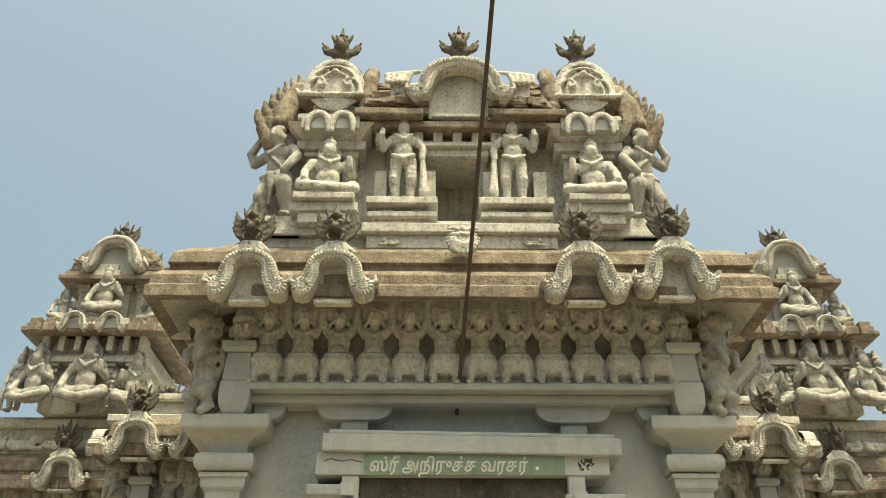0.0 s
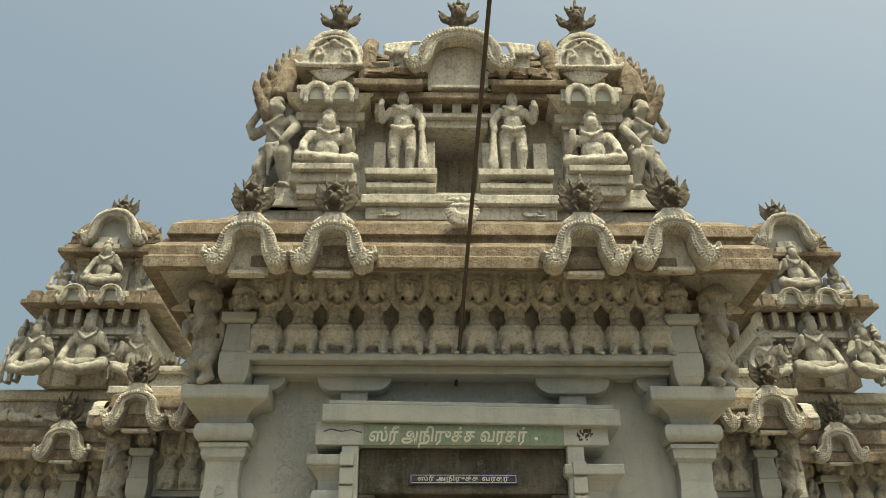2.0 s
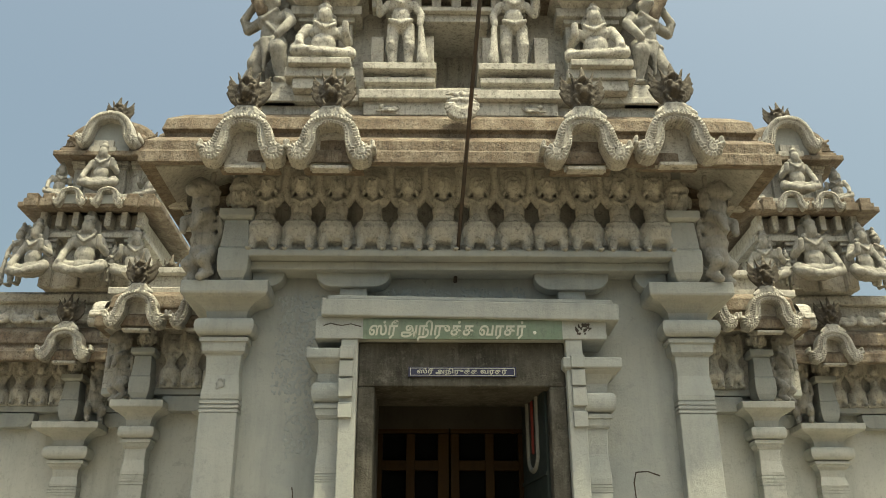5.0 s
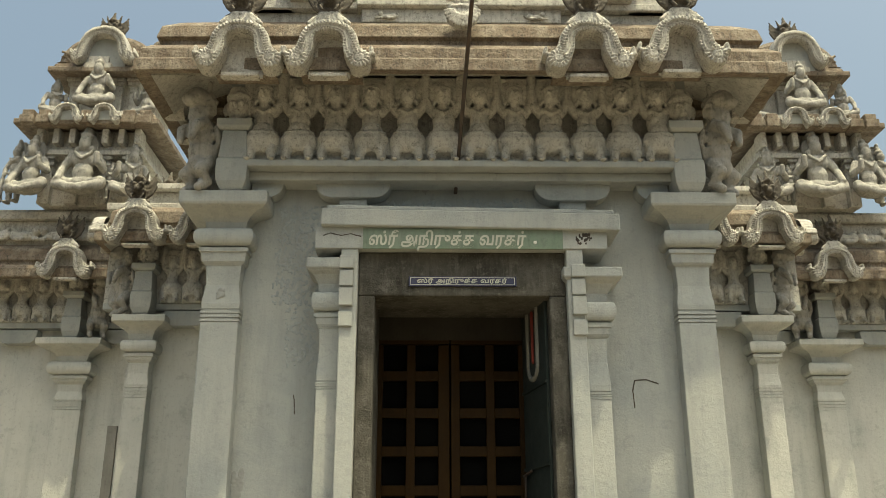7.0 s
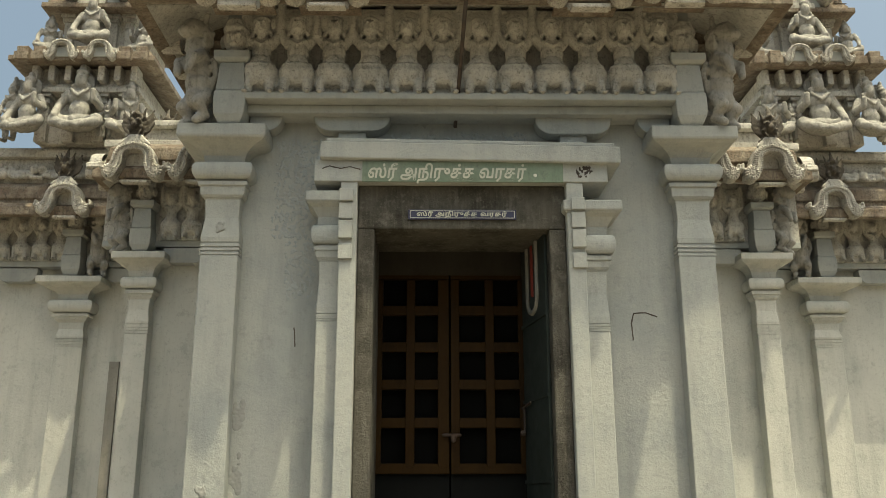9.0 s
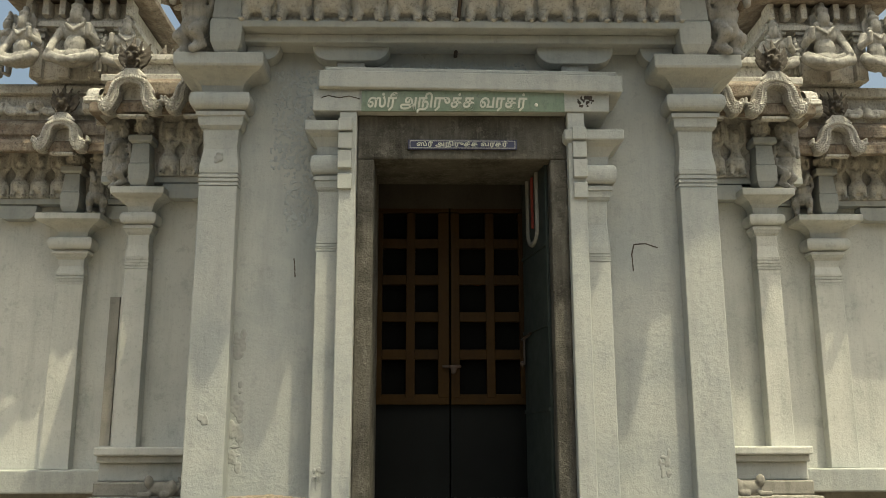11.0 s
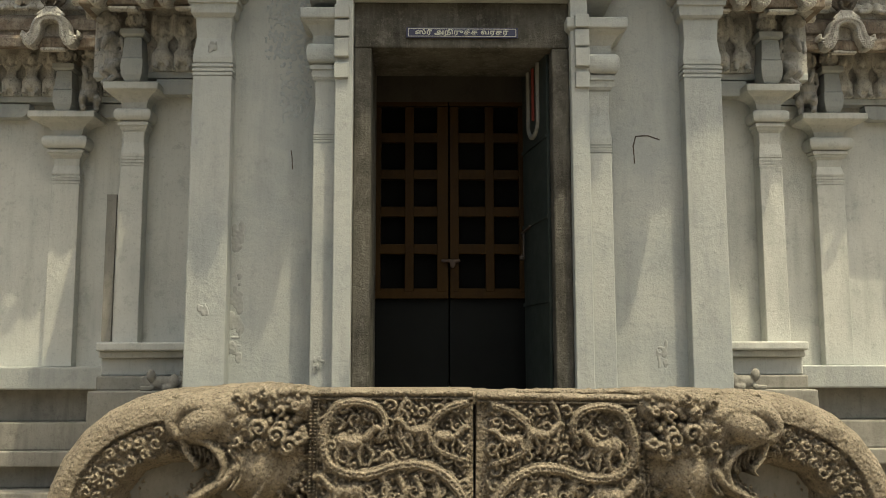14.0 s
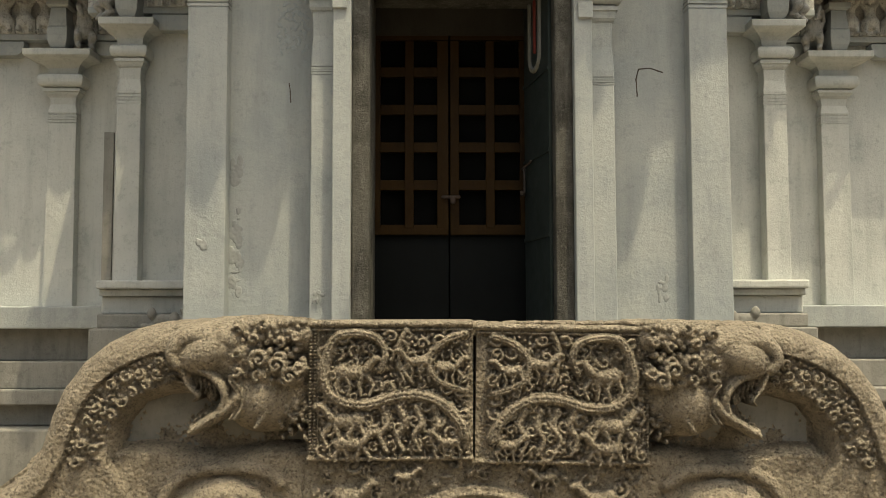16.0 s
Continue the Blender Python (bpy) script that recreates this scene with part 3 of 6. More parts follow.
def crest_mesh(mat, tall=1.0):
    """Demon-mask finial with leafy wings and a flaming crown."""
    c = Clay()
    for i in range(7):
        a = radians(-66 + 22 * i)
        c.chain([(0, 0, 0.02), (0.05 * math.sin(a), -0.02, 0.075 * math.cos(a) + 0.01), (0.1 * math.sin(a), -0.03, 0.04 * math.cos(a))], 0.018, 0.012)
    c.ell((0, -0.03, 0.13), (0.055, 0.05, 0.05)).ell((0, -0.07, 0.115), (0.03, 0.03, 0.025))
    for s in (-1, 1):
        c.ell((s * 0.028, -0.075, 0.15), 0.02).ell((s * 0.05, -0.05, 0.1), 0.02)
        c.chain([(s * 0.04, -0.04, 0.09), (s * 0.05, -0.07, 0.06), (s * 0.035, -0.08, 0.035)], 0.014, 0.008)
        for i in range(4):
            z = 0.07 + 0.035 * i
            c.chain([(s * 0.05, 0, z), (s * 0.095, 0, z + 0.03), (s * (0.135 - 0.004 * i), 0.0, z + 0.085)], 0.022, 0.008)
        c.chain([(s * 0.03, -0.03, 0.18), (s * 0.055, -0.03, 0.22), (s * 0.07, -0.03, 0.27 * tall)], 0.02, 0.007)
    c.chain([(0, -0.03, 0.17), (0, -0.04, 0.24), (0, -0.02, 0.31 * tall)], 0.032, 0.008)
    c.ell((0, -0.065, 0.205), 0.022)
    for i in range(12):
        a = i * 2.4
        c.ell((0.045 * math.cos(a), -0.05, 0.17 + 0.05 * math.sin(a)), 0.013)
    return c.mesh("crest", 0.0075, mat, 0.005, 45)


def leaf_finial_mesh(mat):
    """Star-leaved finial on a fluted stalk."""
    c = Clay()
    for i in range(5):
        a = radians(-50 + 25 * i)
        c.chain([(0.15 * math.sin(a), 0, -0.03 * math.cos(a)), (0.06 * math.sin(a), -0.01, 0.03), (0.035 * math.sin(a), 0, 0.07), (0.03 * math.sin(a), 0, 0.12)], 0.02, 0.014)
    c.ell((0, -0.02, 0.15), (0.05, 0.035, 0.05)).ell((0, -0.05, 0.14), (0.025, 0.02, 0.03))
    for s in (-1, 1):
        c.chain([(s * 0.03, 0, 0.1), (s * 0.075, 0, 0.125), (s * 0.125, 0, 0.185)], 0.032, 0.006)
        c.chain([(s * 0.06, 0, 0.11), (s * 0.1, 0, 0.12), (s * 0.12, 0, 0.15)], 0.022, 0.008)
        c.chain([(s * 0.025, 0, 0.18), (s * 0.05, 0, 0.21), (s * 0.068, 0, 0.235)], 0.024, 0.006)
        c.ell((s * 0.02, -0.05, 0.17), 0.012)
    c.chain([(0, 0, 0.18), (0, 0, 0.23), (0, 0, 0.285)], 0.028, 0.006)
    for i in range(8):
        a = i * 0.785
        c.ell((0.04 * math.cos(a), -0.03, 0.18 + 0.035 * math.sin(a)), 0.012)
    return c.mesh("finial", 0.006, mat, 0.004, 50)


# ---- carved stone: relief cut as a height field ----
def rounded(pts, cuts=4):
    """A smooth line through the points."""
    p = [pts[0]] + list(pts) + [pts[-1]]
    out = []
    for a, b, c, d in zip(p[:-3], p[1:-2], p[2:-1], p[3:]):
        for i in range(cuts):
            t = i / cuts
            out.append(tuple(0.5 * (2 * b[k] + (c[k] - a[k]) * t + (2 * a[k] - 5 * b[k] + 4 * c[k] - d[k]) * t * t + (3 * b[k] - a[k] - 3 * c[k] + d[k]) * t ** 3) for k in (0, 1)))
    return out + [pts[-1]]


def darts(rn, tries, gap, pick, fits=lambda x, z: True):
    """Places scattered no closer than gap."""
    got = []
    for _ in range(tries):
        x, z = pick(rn)
        if fits(x, z) and all((x - a) ** 2 + (z - b) ** 2 > gap * gap for a, b in got):
            got.append((x, z))
    return got


class Relief:
    """Height over a grid of x and z; strokes and bosses only ever raise it."""

    def __init__(self, x0, x1, z0, z1, step):
        self.x, self.z = np.arange(x0, x1 + step / 2, step), np.arange(z0, z1 + step / 2, step)
        self.X, self.Z = np.meshgrid(self.x, self.z)
        self.H = np.zeros_like(self.X)
        self.step = step

    def window(self, ax, bx, az, bz):
        i = np.searchsorted(self.x, (ax, bx))
        j = np.searchsorted(self.z, (az, bz))
        return slice(j[0], max(j[1], j[0])), slice(i[0], max(i[1], i[0]))

    def boss(self, x, z, rx, rz, h, turn=0.0, base=0.0, power=0.5):
        r = max(rx, rz)
        w = self.window(x - r, x + r, z - r, z + r)
        X, Z = self.X[w] - x, self.Z[w] - z
        c, s = math.cos(radians(turn)), math.sin(radians(turn))
        q = ((X * c + Z * s) / rx) ** 2 + ((-X * s + Z * c) / rz) ** 2
        self.H[w] = np.maximum(self.H[w], np.where(q < 1, base + h * np.clip(1 - q, 0, 1) ** power, -9))

    def stroke(self, pts, r0, r1, h, base=0.0, groove=False):
        if len(pts) > 3:
            pts = rounded(pts)
        n = len(pts) - 1
        for k in range(n):
            (ax, az), (bx, bz) = pts[k], pts[k + 1]
            r = r0 + (r1 - r0) * (k + 0.5) / n
            w = self.window(min(ax, bx) - r, max(ax, bx) + r, min(az, bz) - r, max(az, bz) + r)
            X, Z = self.X[w], self.Z[w]
            dx, dz = bx - ax, bz - az
            t = np.clip(((X - ax) * dx + (Z - az) * dz) / max(dx * dx + dz * dz, 1e-9), 0, 1)
            d = np.hypot(X - ax - t * dx, Z - az - t * dz) / r
            q = base + h * np.sqrt(np.clip(1 - d * d, 0, 1))
            if groove:
                q -= 0.25 * h * np.exp(-((np.abs(d) - 0.0) / 0.14) ** 2) + 0.2 * h * np.exp(-((np.abs(d) - 0.6) / 0.1) ** 2)
            self.H[w] = np.maximum(self.H[w], np.where(d < 1, q, -9))

    def curl(self, x, z, r, h, rn, thick=None, base=0.0, turns=1.25):
        a, hand = rn.uniform(0, 6.28), rn.choice((-1, 1))
        k = thick or r * 0.28
        self.stroke([(x + r * (1 - 0.8 * i / 10) * math.cos(a + hand * turns * 6.28 * i / 10), z + r * (1 - 0.8 * i / 10) * math.sin(a + hand * turns * 6.28 * i / 10)) for i in range(11)], k, k * 0.8, h, base)
        self.boss(x, z, r * 0.25, r * 0.25, h, 0, base)

    def beast(self, x, z, k, way, h, base=0.0):
        self.boss(x, z, 0.068 * k, 0.034 * k, h, 0, base)
        self.boss(x - way * 0.045 * k, z + 0.004 * k, 0.034 * k, 0.038 * k, h, 0, base)
        self.stroke([(x + way * 0.05 * k, z + 0.012 * k), (x + way * 0.085 * k, z + 0.052 * k)], 0.024 * k, 0.018 * k, h, base)
        self.boss(x + way * 0.1 * k, z + 0.056 * k, 0.028 * k, 0.016 * k, h, -way * 20, base)
        self.stroke([(x + way * 0.085 * k, z + 0.065 * k), (x + way * 0.06 * k, z + 0.1 * k)], 0.009 * k, 0.006 * k, h * 0.8, base)
        for dx, b in ((-0.055, -0.02), (-0.032, 0.02), (0.036, -0.015), (0.055, 0.028)):
            self.stroke([(x + way * dx * k, z - 0.015 * k), (x + way * (dx + b) * k, z - 0.055 * k), (x + way * (dx + b * 0.4) * k, z - 0.095 * k)], 0.015 * k, 0.009 * k, h * 0.85, base)
        self.stroke([(x - way * 0.07 * k, z + 0.02 * k), (x - way * 0.095 * k, z - 0.01 * k), (x - way * 0.09 * k, z - 0.05 * k)], 0.008 * k, 0.006 * k, h * 0.7, base)

    def mesh(self, name, mat, back, rough=0.002, size=60.0, keep=None):
        """Solid: the relief in front, its rim drawn back to y = back."""
        nz, nx = self.H.shape
        keep = np.ones((nz, nx), bool) if keep is None else keep
        idx = -np.ones((nz, nx), int)
        idx[keep] = np.arange(keep.sum())
        jj, ii = np.nonzero(keep)
        jit = np.array([noise.noise(Vector((self.x[i] * size, self.z[j] * size, 3.1))) for j, i in zip(jj, ii)])
        jit2 = np.array([noise.noise(Vector((self.x[i] * 9, self.z[j] * 9, 7.7))) for j, i in zip(jj, ii)])
        H = self.H[keep] + rough * jit + rough * 2.5 * jit2
        v = np.stack([self.X[keep], -H, self.Z[keep]], 1)
        a, b, c, d = idx[:-1, :-1], idx[:-1, 1:], idx[1:, 1:], idx[1:, :-1]
        ok = (a >= 0) & (b >= 0) & (c >= 0) & (d >= 0)
        f = np.stack([a[ok], b[ok], c[ok], d[ok]], 1)
        e = np.concatenate([f[:, (0, 1)], f[:, (1, 2)], f[:, (2, 3)], f[:, (3, 0)]])
        rev = set(map(tuple, e[:, ::-1].tolist()))
        rim = [t for t in map(tuple, e.tolist()) if t not in rev]
        n = len(v)
        rv = {}
        extra, ef = [], []
        for p, q in rim:
            for o in (p, q):
                if o not in rv:
                    rv[o] = n + len(extra)
                    extra.append((v[o][0], back, v[o][2]))
            ef.append((q, p, rv[p], rv[q]))
        me = bpy.data.meshes.new(name)
        me.from_pydata(v.tolist() + extra, [], f.tolist() + ef)
        me.materials.append(mat)
        me.shade_smooth()
        me.update()
        return me


def horseshoe(half, top, wide=False):
    """Middle line of a horseshoe gable, from foot to foot; the narrow kind flares out at the feet."""
    k = ((-1.38, 0.0), (-1.2, 0.13), (-1.06, 0.29), (-1.0, 0.46), (-0.96, 0.63), (-0.8, 0.82), (-0.46, 0.95), (0.0, 1.0))
    if wide:
        k = ((-1.26, 0.24), (-1.12, 0.3), (-1.01, 0.42), (-0.95, 0.6), (-0.78, 0.8), (-0.46, 0.95), (0.0, 1.0))
    left = [(a * half, b * top) for a, b in k]
    return left + [(-a, b) for a, b in left[-2::-1]]


HORSESHOE = horseshoe(0.13, 0.225)
WIDE_LINE = horseshoe(0.245, 0.37, True)


def horseshoe_mesh(mat, half=0.13, top=0.225, side=0.062, crown=0.034, step=0.0036, wide=False):
    """Horseshoe gable band cut as relief: plain rolls, a row of chevron ribs, a scalloped rim and curled feet."""
    p = np.array(horseshoe(half, top, wide))
    seg = np.linalg.norm(np.diff(p, axis=0), axis=1)
    s = np.concatenate([[0], np.cumsum(seg)])
    t = np.linspace(0, s[-1], 240)
    px, pz = np.interp(t, s, p[:, 0]), np.interp(t, s, p[:, 1])
    for _ in range(12):
        px[1:-1] = (px[:-2] + px[2:] + 2 * px[1:-1]) / 4
        pz[1:-1] = (pz[:-2] + pz[2:] + 2 * pz[1:-1]) / 4
    reach = half * (1.28 if wide else 1.42)
    r = Relief(-reach - side * 1.5, reach + side * 1.5, -side * 1.15, top + crown * 1.5, step)
    X, Z = r.X, r.Z
    d2 = (X[..., None] - px) ** 2 + (Z[..., None] - pz) ** 2
    k = d2.argmin(-1)
    dist = np.sqrt(d2.min(-1))
    tx, tz = np.gradient(px), np.gradient(pz)
    sign = np.sign((X - px[k]) * -tz[k] + (Z - pz[k]) * tx[k])
    w = side + (crown - side) * np.clip(pz[k] / top, 0, 1) ** (2 if wide else 0.6)
    o = sign * dist / w
    along = np.minimum(t[k], s[-1] - t[k])
    pitch = 0.0215 if wide else 0.0185
    rib = 0.5 + 0.5 * np.cos(2 * math.pi * (along - 0.5 * np.abs(o - 0.4) * w) / pitch)
    scallop = 1.0 + 0.12 * np.abs(np.cos(math.pi * along / pitch))
    body = 0.03 * np.sqrt(np.clip(1 - (o / 1.13) ** 2, 0, 1)) + 0.02
    H = body + np.where((o > 0.1) & (o < 0.85), 0.013 * rib, 0) + np.where((o > -0.9) & (o < -0.62), 0.007 * rib, 0)
    for c0, wd, hh in ((-0.95, 0.08, 0.012), (-0.55, 0.06, 0.009), (-0.3, 0.16, -0.006), (0.04, 0.06, 0.011), (0.92, 0.05, 0.008)):
        H += hh * np.exp(-((o - c0) / wd) ** 2)
    keep = (o > -1.04) & (o < scallop) & (dist < 2 * w)
    r.H = np.where(keep, H, -1)
    for sg in (-1, 1):
        cx, cz = sg * half * (1.26 if wide else 1.4), 0.24 * top if wide else 0.0
        a = np.arctan2(Z - cz, X - cx)
        q = np.hypot(X - cx, Z - cz) / (side * (0.95 + 0.06 * np.abs(np.cos(7 * a))))
        foot = 0.058 * np.sqrt(np.clip(1 - (q * 0.75) ** 2, 0, 1)) + 0.012 * (0.5 + 0.5 * np.cos(14 * a)) * (q > 0.5) - 0.014 * np.exp(-((q - 0.48) / 0.07) ** 2)
        r.H = np.where(q < 1, np.maximum(r.H, foot), r.H)
        r.stroke([(cx + sg * 0.05, cz + 0.03), (cx + sg * (side + 0.012), cz + 0.04), (cx + sg * (side + 0.006), cz + 0.075)], 0.02, 0.012, 0.03, 0.01)
    return r.mesh("arch", mat, 0.075, 0.0016, 70, r.H > -0.5)


ARCH = horseshoe_mesh(PALE)
WIDE_ARCH = horseshoe_mesh(PALE, 0.245, 0.37, 0.062, 0.045, 0.005, True)
CRESTS = crest_mesh(CREST)
FINIAL = leaf_finial_mesh(CREST)
DWARFS = [dwarf_mesh(k, STUCCO) for k in range(3)]
SMALL_DWARFS = [dwarf_mesh(k, STUCCO, 0.0125) for k in range(3)]
STANDING, SEATED, BEARER = standing_mesh(PALE), seated_mesh(PALE), crouching_mesh(GREYFIG)
SEATED_WORN, STANDING_WORN = seated_mesh(GREYFIG), standing_mesh(GREYFIG)
WORN_BEAST = couchant_mesh(PLINTH)
LION, COUCHANT, HEAD = lion_mesh(GREYFIG), couchant_mesh(CREAM), head_mesh(STUCCO)


def statue(mesh, x, y, z, scale=1.0, turn=0.0, name="", label="", category="statue", group="", flip=False, sz=None):
    ob = new(name or mesh.name, mesh)
    ob.matrix_basis = pose(x, y, z, 0, 0, turn)
    ob.scale = (-scale if flip else scale, scale, sz or scale)
    return tagged(ob, label, category, group)


def gable(x, y, z, scale=1.0, turn=0.0, crest=True, deep=0.22, label="", group="", wide=False):
    """Horseshoe gable with its plain niche and crest."""
    t = thing("horseshoe_gable", label, "gable ornament", group)
    t.matrix_basis = pose(x, y, z, 0, 0, turn)
    t.scale = (scale,) * 3
    line = WIDE_LINE if wide else HORSESHOE
    part("arch", WIDE_ARCH if wide else ARCH, PALE, t)
    w, top = line[-4][0] * 0.95, max(b for _, b in line)
    bow = [(max(-w, min(w, a)), b * 0.96) for a, b in line if b > 0.4 * top]
    part("niche", plate([(-w, -0.06)] + bow + [(w, -0.06)], 0.09, 0.1), CREAM, t)
    part("hood", plate([(a * 1.05, b + 0.02) for a, b in line], 0.1, 0.1 + deep), BROWN, t, "lichened hood behind the arch", bevel=0.01)
    part("niche_sill", boxes((line[3][0] * 0.85, line[-4][0] * 0.85, 0.035, 0.1, -0.075, -0.05)), PALE, t, bevel=0.006)
    if crest:
        part("crest", CRESTS, CREST, t, "blackened leafy crest").matrix_basis = pose(0, 0.02, 0.265) @ Matrix.Diagonal((1.0, 1.15, 1.08, 1))
        skirt = Clay()
        for i in range(7):
            a = (i - 3) * 0.03
            skirt.chain([(a * 0.35, 0.0, 0.335), (a * 0.6, -0.025, 0.295), (a * 1.25, -0.03, 0.255 - 0.1 * abs(a) - 0.01)], 0.011, 0.016)
        part("petal_skirt", skirt.mesh("petal_skirt", 0.006, PALE, 0.003, 50), PALE, t, "pale stucco petals under the crest")
    return t


# ---- frieze and brackets of the porch ----
tagged(part("frieze_back", boxes((-1.36, 1.36, 0.2, 0.3, 4.58, 5.16)), STUCCO), "recessed grey stucco back of the figure frieze", "frieze", kind="structure")
tagged(part("frieze_ledge", boxes((-1.33, 1.33, 0.04, 0.3, 4.485, 4.53), (-1.33, 1.33, 0.13, 0.3, 4.43, 4.485)), PLASTER, bevel=0.008), "plain plastered ledge under the frieze", "ledge", kind="structure")
for i in range(12):
    x = -1.235 + i * 0.2255
    statue(DWARFS[i % 3], x, 0.14, 4.525, 1.03, label="squat stucco dwarf figure holding up the cornice", group="frieze dwarfs", flip=i % 2 == 1)


def corbel(x, z, w, mat=PLASTER, y=0.19, stem=True, half=0):
    t = thing("corbel", "flat plastered bracket with curved ends under the ledge", "corbel", "wall corbels", at=(x, y, z))
    left = [(-w, 0.0), (-w, -0.03)] + [(-w + 0.45 * w * (1 - math.cos(math.pi / 2 * i / 6)), -0.03 - 0.09 * math.sin(math.pi / 2 * i / 6)) for i in range(1, 7)]
    right = [(-a, b) for a, b in left[::-1]]
    if half < 0:
        right = [(0, -0.12), (0, 0)]
    if half > 0:
        left = [(0, 0), (0, -0.12)]
    part("bracket_plate", plate(left + right, 0.0, 0.11), mat, t, bevel=0.006)
    if stem:
        part("stem", boxes((-0.085, 0.085, 0.03, 0.11, -0.26, -0.12)), mat, t, bevel=0.005)
    return t


corbel(-0.67, 4.46, 0.235)
corbel(0.7, 4.445, 0.235)
corbel(-1.3, 4.46, 0.2, stem=False, half=1)
corbel(1.3, 4.45, 0.2, stem=False, half=-1)


def bracket(x, y, z, k=1.0, mat=PLASTER, group="bracket blocks"):
    """Block over a capital: curved foot, tapered box, plate, with a head on it."""
    t = thing("bracket_block", "grey plastered bracket block over the capital", "bracket", group, at=(x, y, z))
    t.scale = (k * 0.86, k * 0.92, k)
    foot = [(0.0, 0.07), (0.02, 0.085), (0.06, 0.105), (0.12, 0.112), (0.2, 0.11), (0.215, 0.1)]
    part("foot", stack(foot), mat, t, bevel=0.006)
    part("tapered_box", stack([(0.215, 0.098), (0.225, 0.1), (0.4, 0.086), (0.405, 0.08)]), mat, t, bevel=0.004)
    part("plate", stack([(0.405, 0.105), (0.42, 0.125), (0.47, 0.125)]), mat, t, bevel=0.005)
    part("rear_fill", boxes((-0.08, 0.08, 0.02, 0.2, 0.1, 0.5)), mat, t)
    part("bracket_head", HEAD, STUCCO, t, "round crowned stucco head").matrix_basis = pose(0, -0.03, 0.47) @ Matrix.Diagonal((1.16, 1.12, 1.14, 1))
    return t


for s in (-1, 1):
    bracket(s * 1.4, 0.14, 4.33, mat=PLASTER)
    statue(LION, s * 1.6, 0.12, 4.33, 1.05, s * 38, label="rearing stucco lion at the porch corner", group="corner lions", flip=s > 0, sz=1.06)
    statue(LION, s * 1.66, 0.55, 4.4, 0.95, s * 85, label="rearing stucco lion under the side eave", group="corner lions", flip=s > 0)
    for i in range(3):
        statue(SMALL_DWARFS[i], s * 1.5, 0.85 + i * 0.24, 4.585, 1.0, s * 90, label="squat stucco dwarf figure holding up the side cornice", group="frieze dwarfs")

# gables on the eave
GABLE = "pale stucco horseshoe gable with ribbed flame edge and blackened crest"
for x, y, z, k in ((-1.3, -0.39, 4.955, 1.0), (-0.785, -0.4, 4.95, 1.0), (0.735, -0.4, 4.955, 1.02), (1.29, -0.39, 4.995, 1.02)):
    gable(x, y, z, k, label=GABLE, group="eave gables")
for s in (-1, 1):
    gable(s * 1.9, 0.62, 5.05, 1.05, s * 90, label=GABLE, group="eave gables")
    tagged(part("eave_wing", Clay().chain([(s * 1.52, 0.1, 5.46), (s * 1.62, 0.05, 5.4), (s * 1.76, 0.0, 5.33), (s * 1.9, -0.03, 5.26)], 0.07, 0.03).mesh("eave_wing", 0.012, BROWN, 0.01, 25), BROWN),
           "worn feathered stucco wing on the eave corner", "ornament")

# ---- upper storey ----
tagged(part("storey_wall", boxes((-1.12, -0.17, 0.1, 0.4, 5.36, 6.45), (0.13, 1.12, 0.1, 0.4, 5.36, 6.45), (-0.17, 0.13, 0.1, 0.4, 5.36, 5.6), (-0.17, 0.13, 0.1, 0.4, 6.18, 6.45),
           (-1.12, 1.12, 0.55, 1.6, 5.36, 6.45), (-1.12, -0.3, 0.4, 0.55, 5.36, 6.45), (0.3, 1.12, 0.4, 0.55, 5.36, 6.45)), CREAM, bevel=0.006), "cream limewashed wall of the upper storey, streaked", "wall", kind="structure")
base = boxes((-1.3, 1.3, -0.1, 1.7, 5.36, 5.47), (-0.62, 0.62, -0.17, 0.2, 5.36, 5.46), (-0.65, 0.65, -0.21, 0.2, 5.46, 5.53), (-0.6, -0.17, -0.15, 0.2, 5.53, 5.6), (0.13, 0.6, -0.15, 0.2, 5.53, 5.6),
             (-0.17, 0.13, -0.15, 0.2, 5.53, 5.58), (-1.3, -0.65, -0.15, 0.2, 5.47, 5.52), (0.65, 1.3, -0.15, 0.2, 5.47, 5.52))
tagged(part("storey_base", base, CREAM, bevel=0.008), "stepped cream plaster base courses of the upper storey", "base course", kind="structure")
for s, a, b in ((-1, -0.62, -0.165), (1, 0.125, 0.6)):
    t = thing("pedestal", "cream plaster pedestal under the standing figure", "pedestal", "niche pedestals")
    part("lower_slab", boxes((a, b, -0.19, 0.12, 5.59, 5.63)), CREAM, t, bevel=0.006)
    part("block", boxes((a + 0.06, a + 0.17, -0.14, 0.12, 5.63, 5.68), (b - 0.17, b - 0.06, -0.14, 0.12, 5.63, 5.68), (a + 0.05, b - 0.05, -0.1, 0.12, 5.63, 5.68)), CREAM, t, bevel=0.005)
    part("upper_slab", boxes((a - 0.01, b + 0.01, -0.21, 0.12, 5.68, 5.73)), CREAM, t, bevel=0.006)
    m = (a + b) / 2
    part("side_panel", boxes((a + 0.03, a + 0.115, -0.05, 0.12, 5.73, 6.04)), CREAM, t, bevel=0.005)
    part("side_panel", boxes((b - 0.1, b - 0.005, -0.05, 0.12, 5.73, 6.04)), CREAM, t, bevel=0.005)
    statue(STANDING, m, -0.1, 5.73, 1.16, label="pale standing stucco guardian leaning on a club", group="niche guardians", flip=s < 0, sz=1.26)
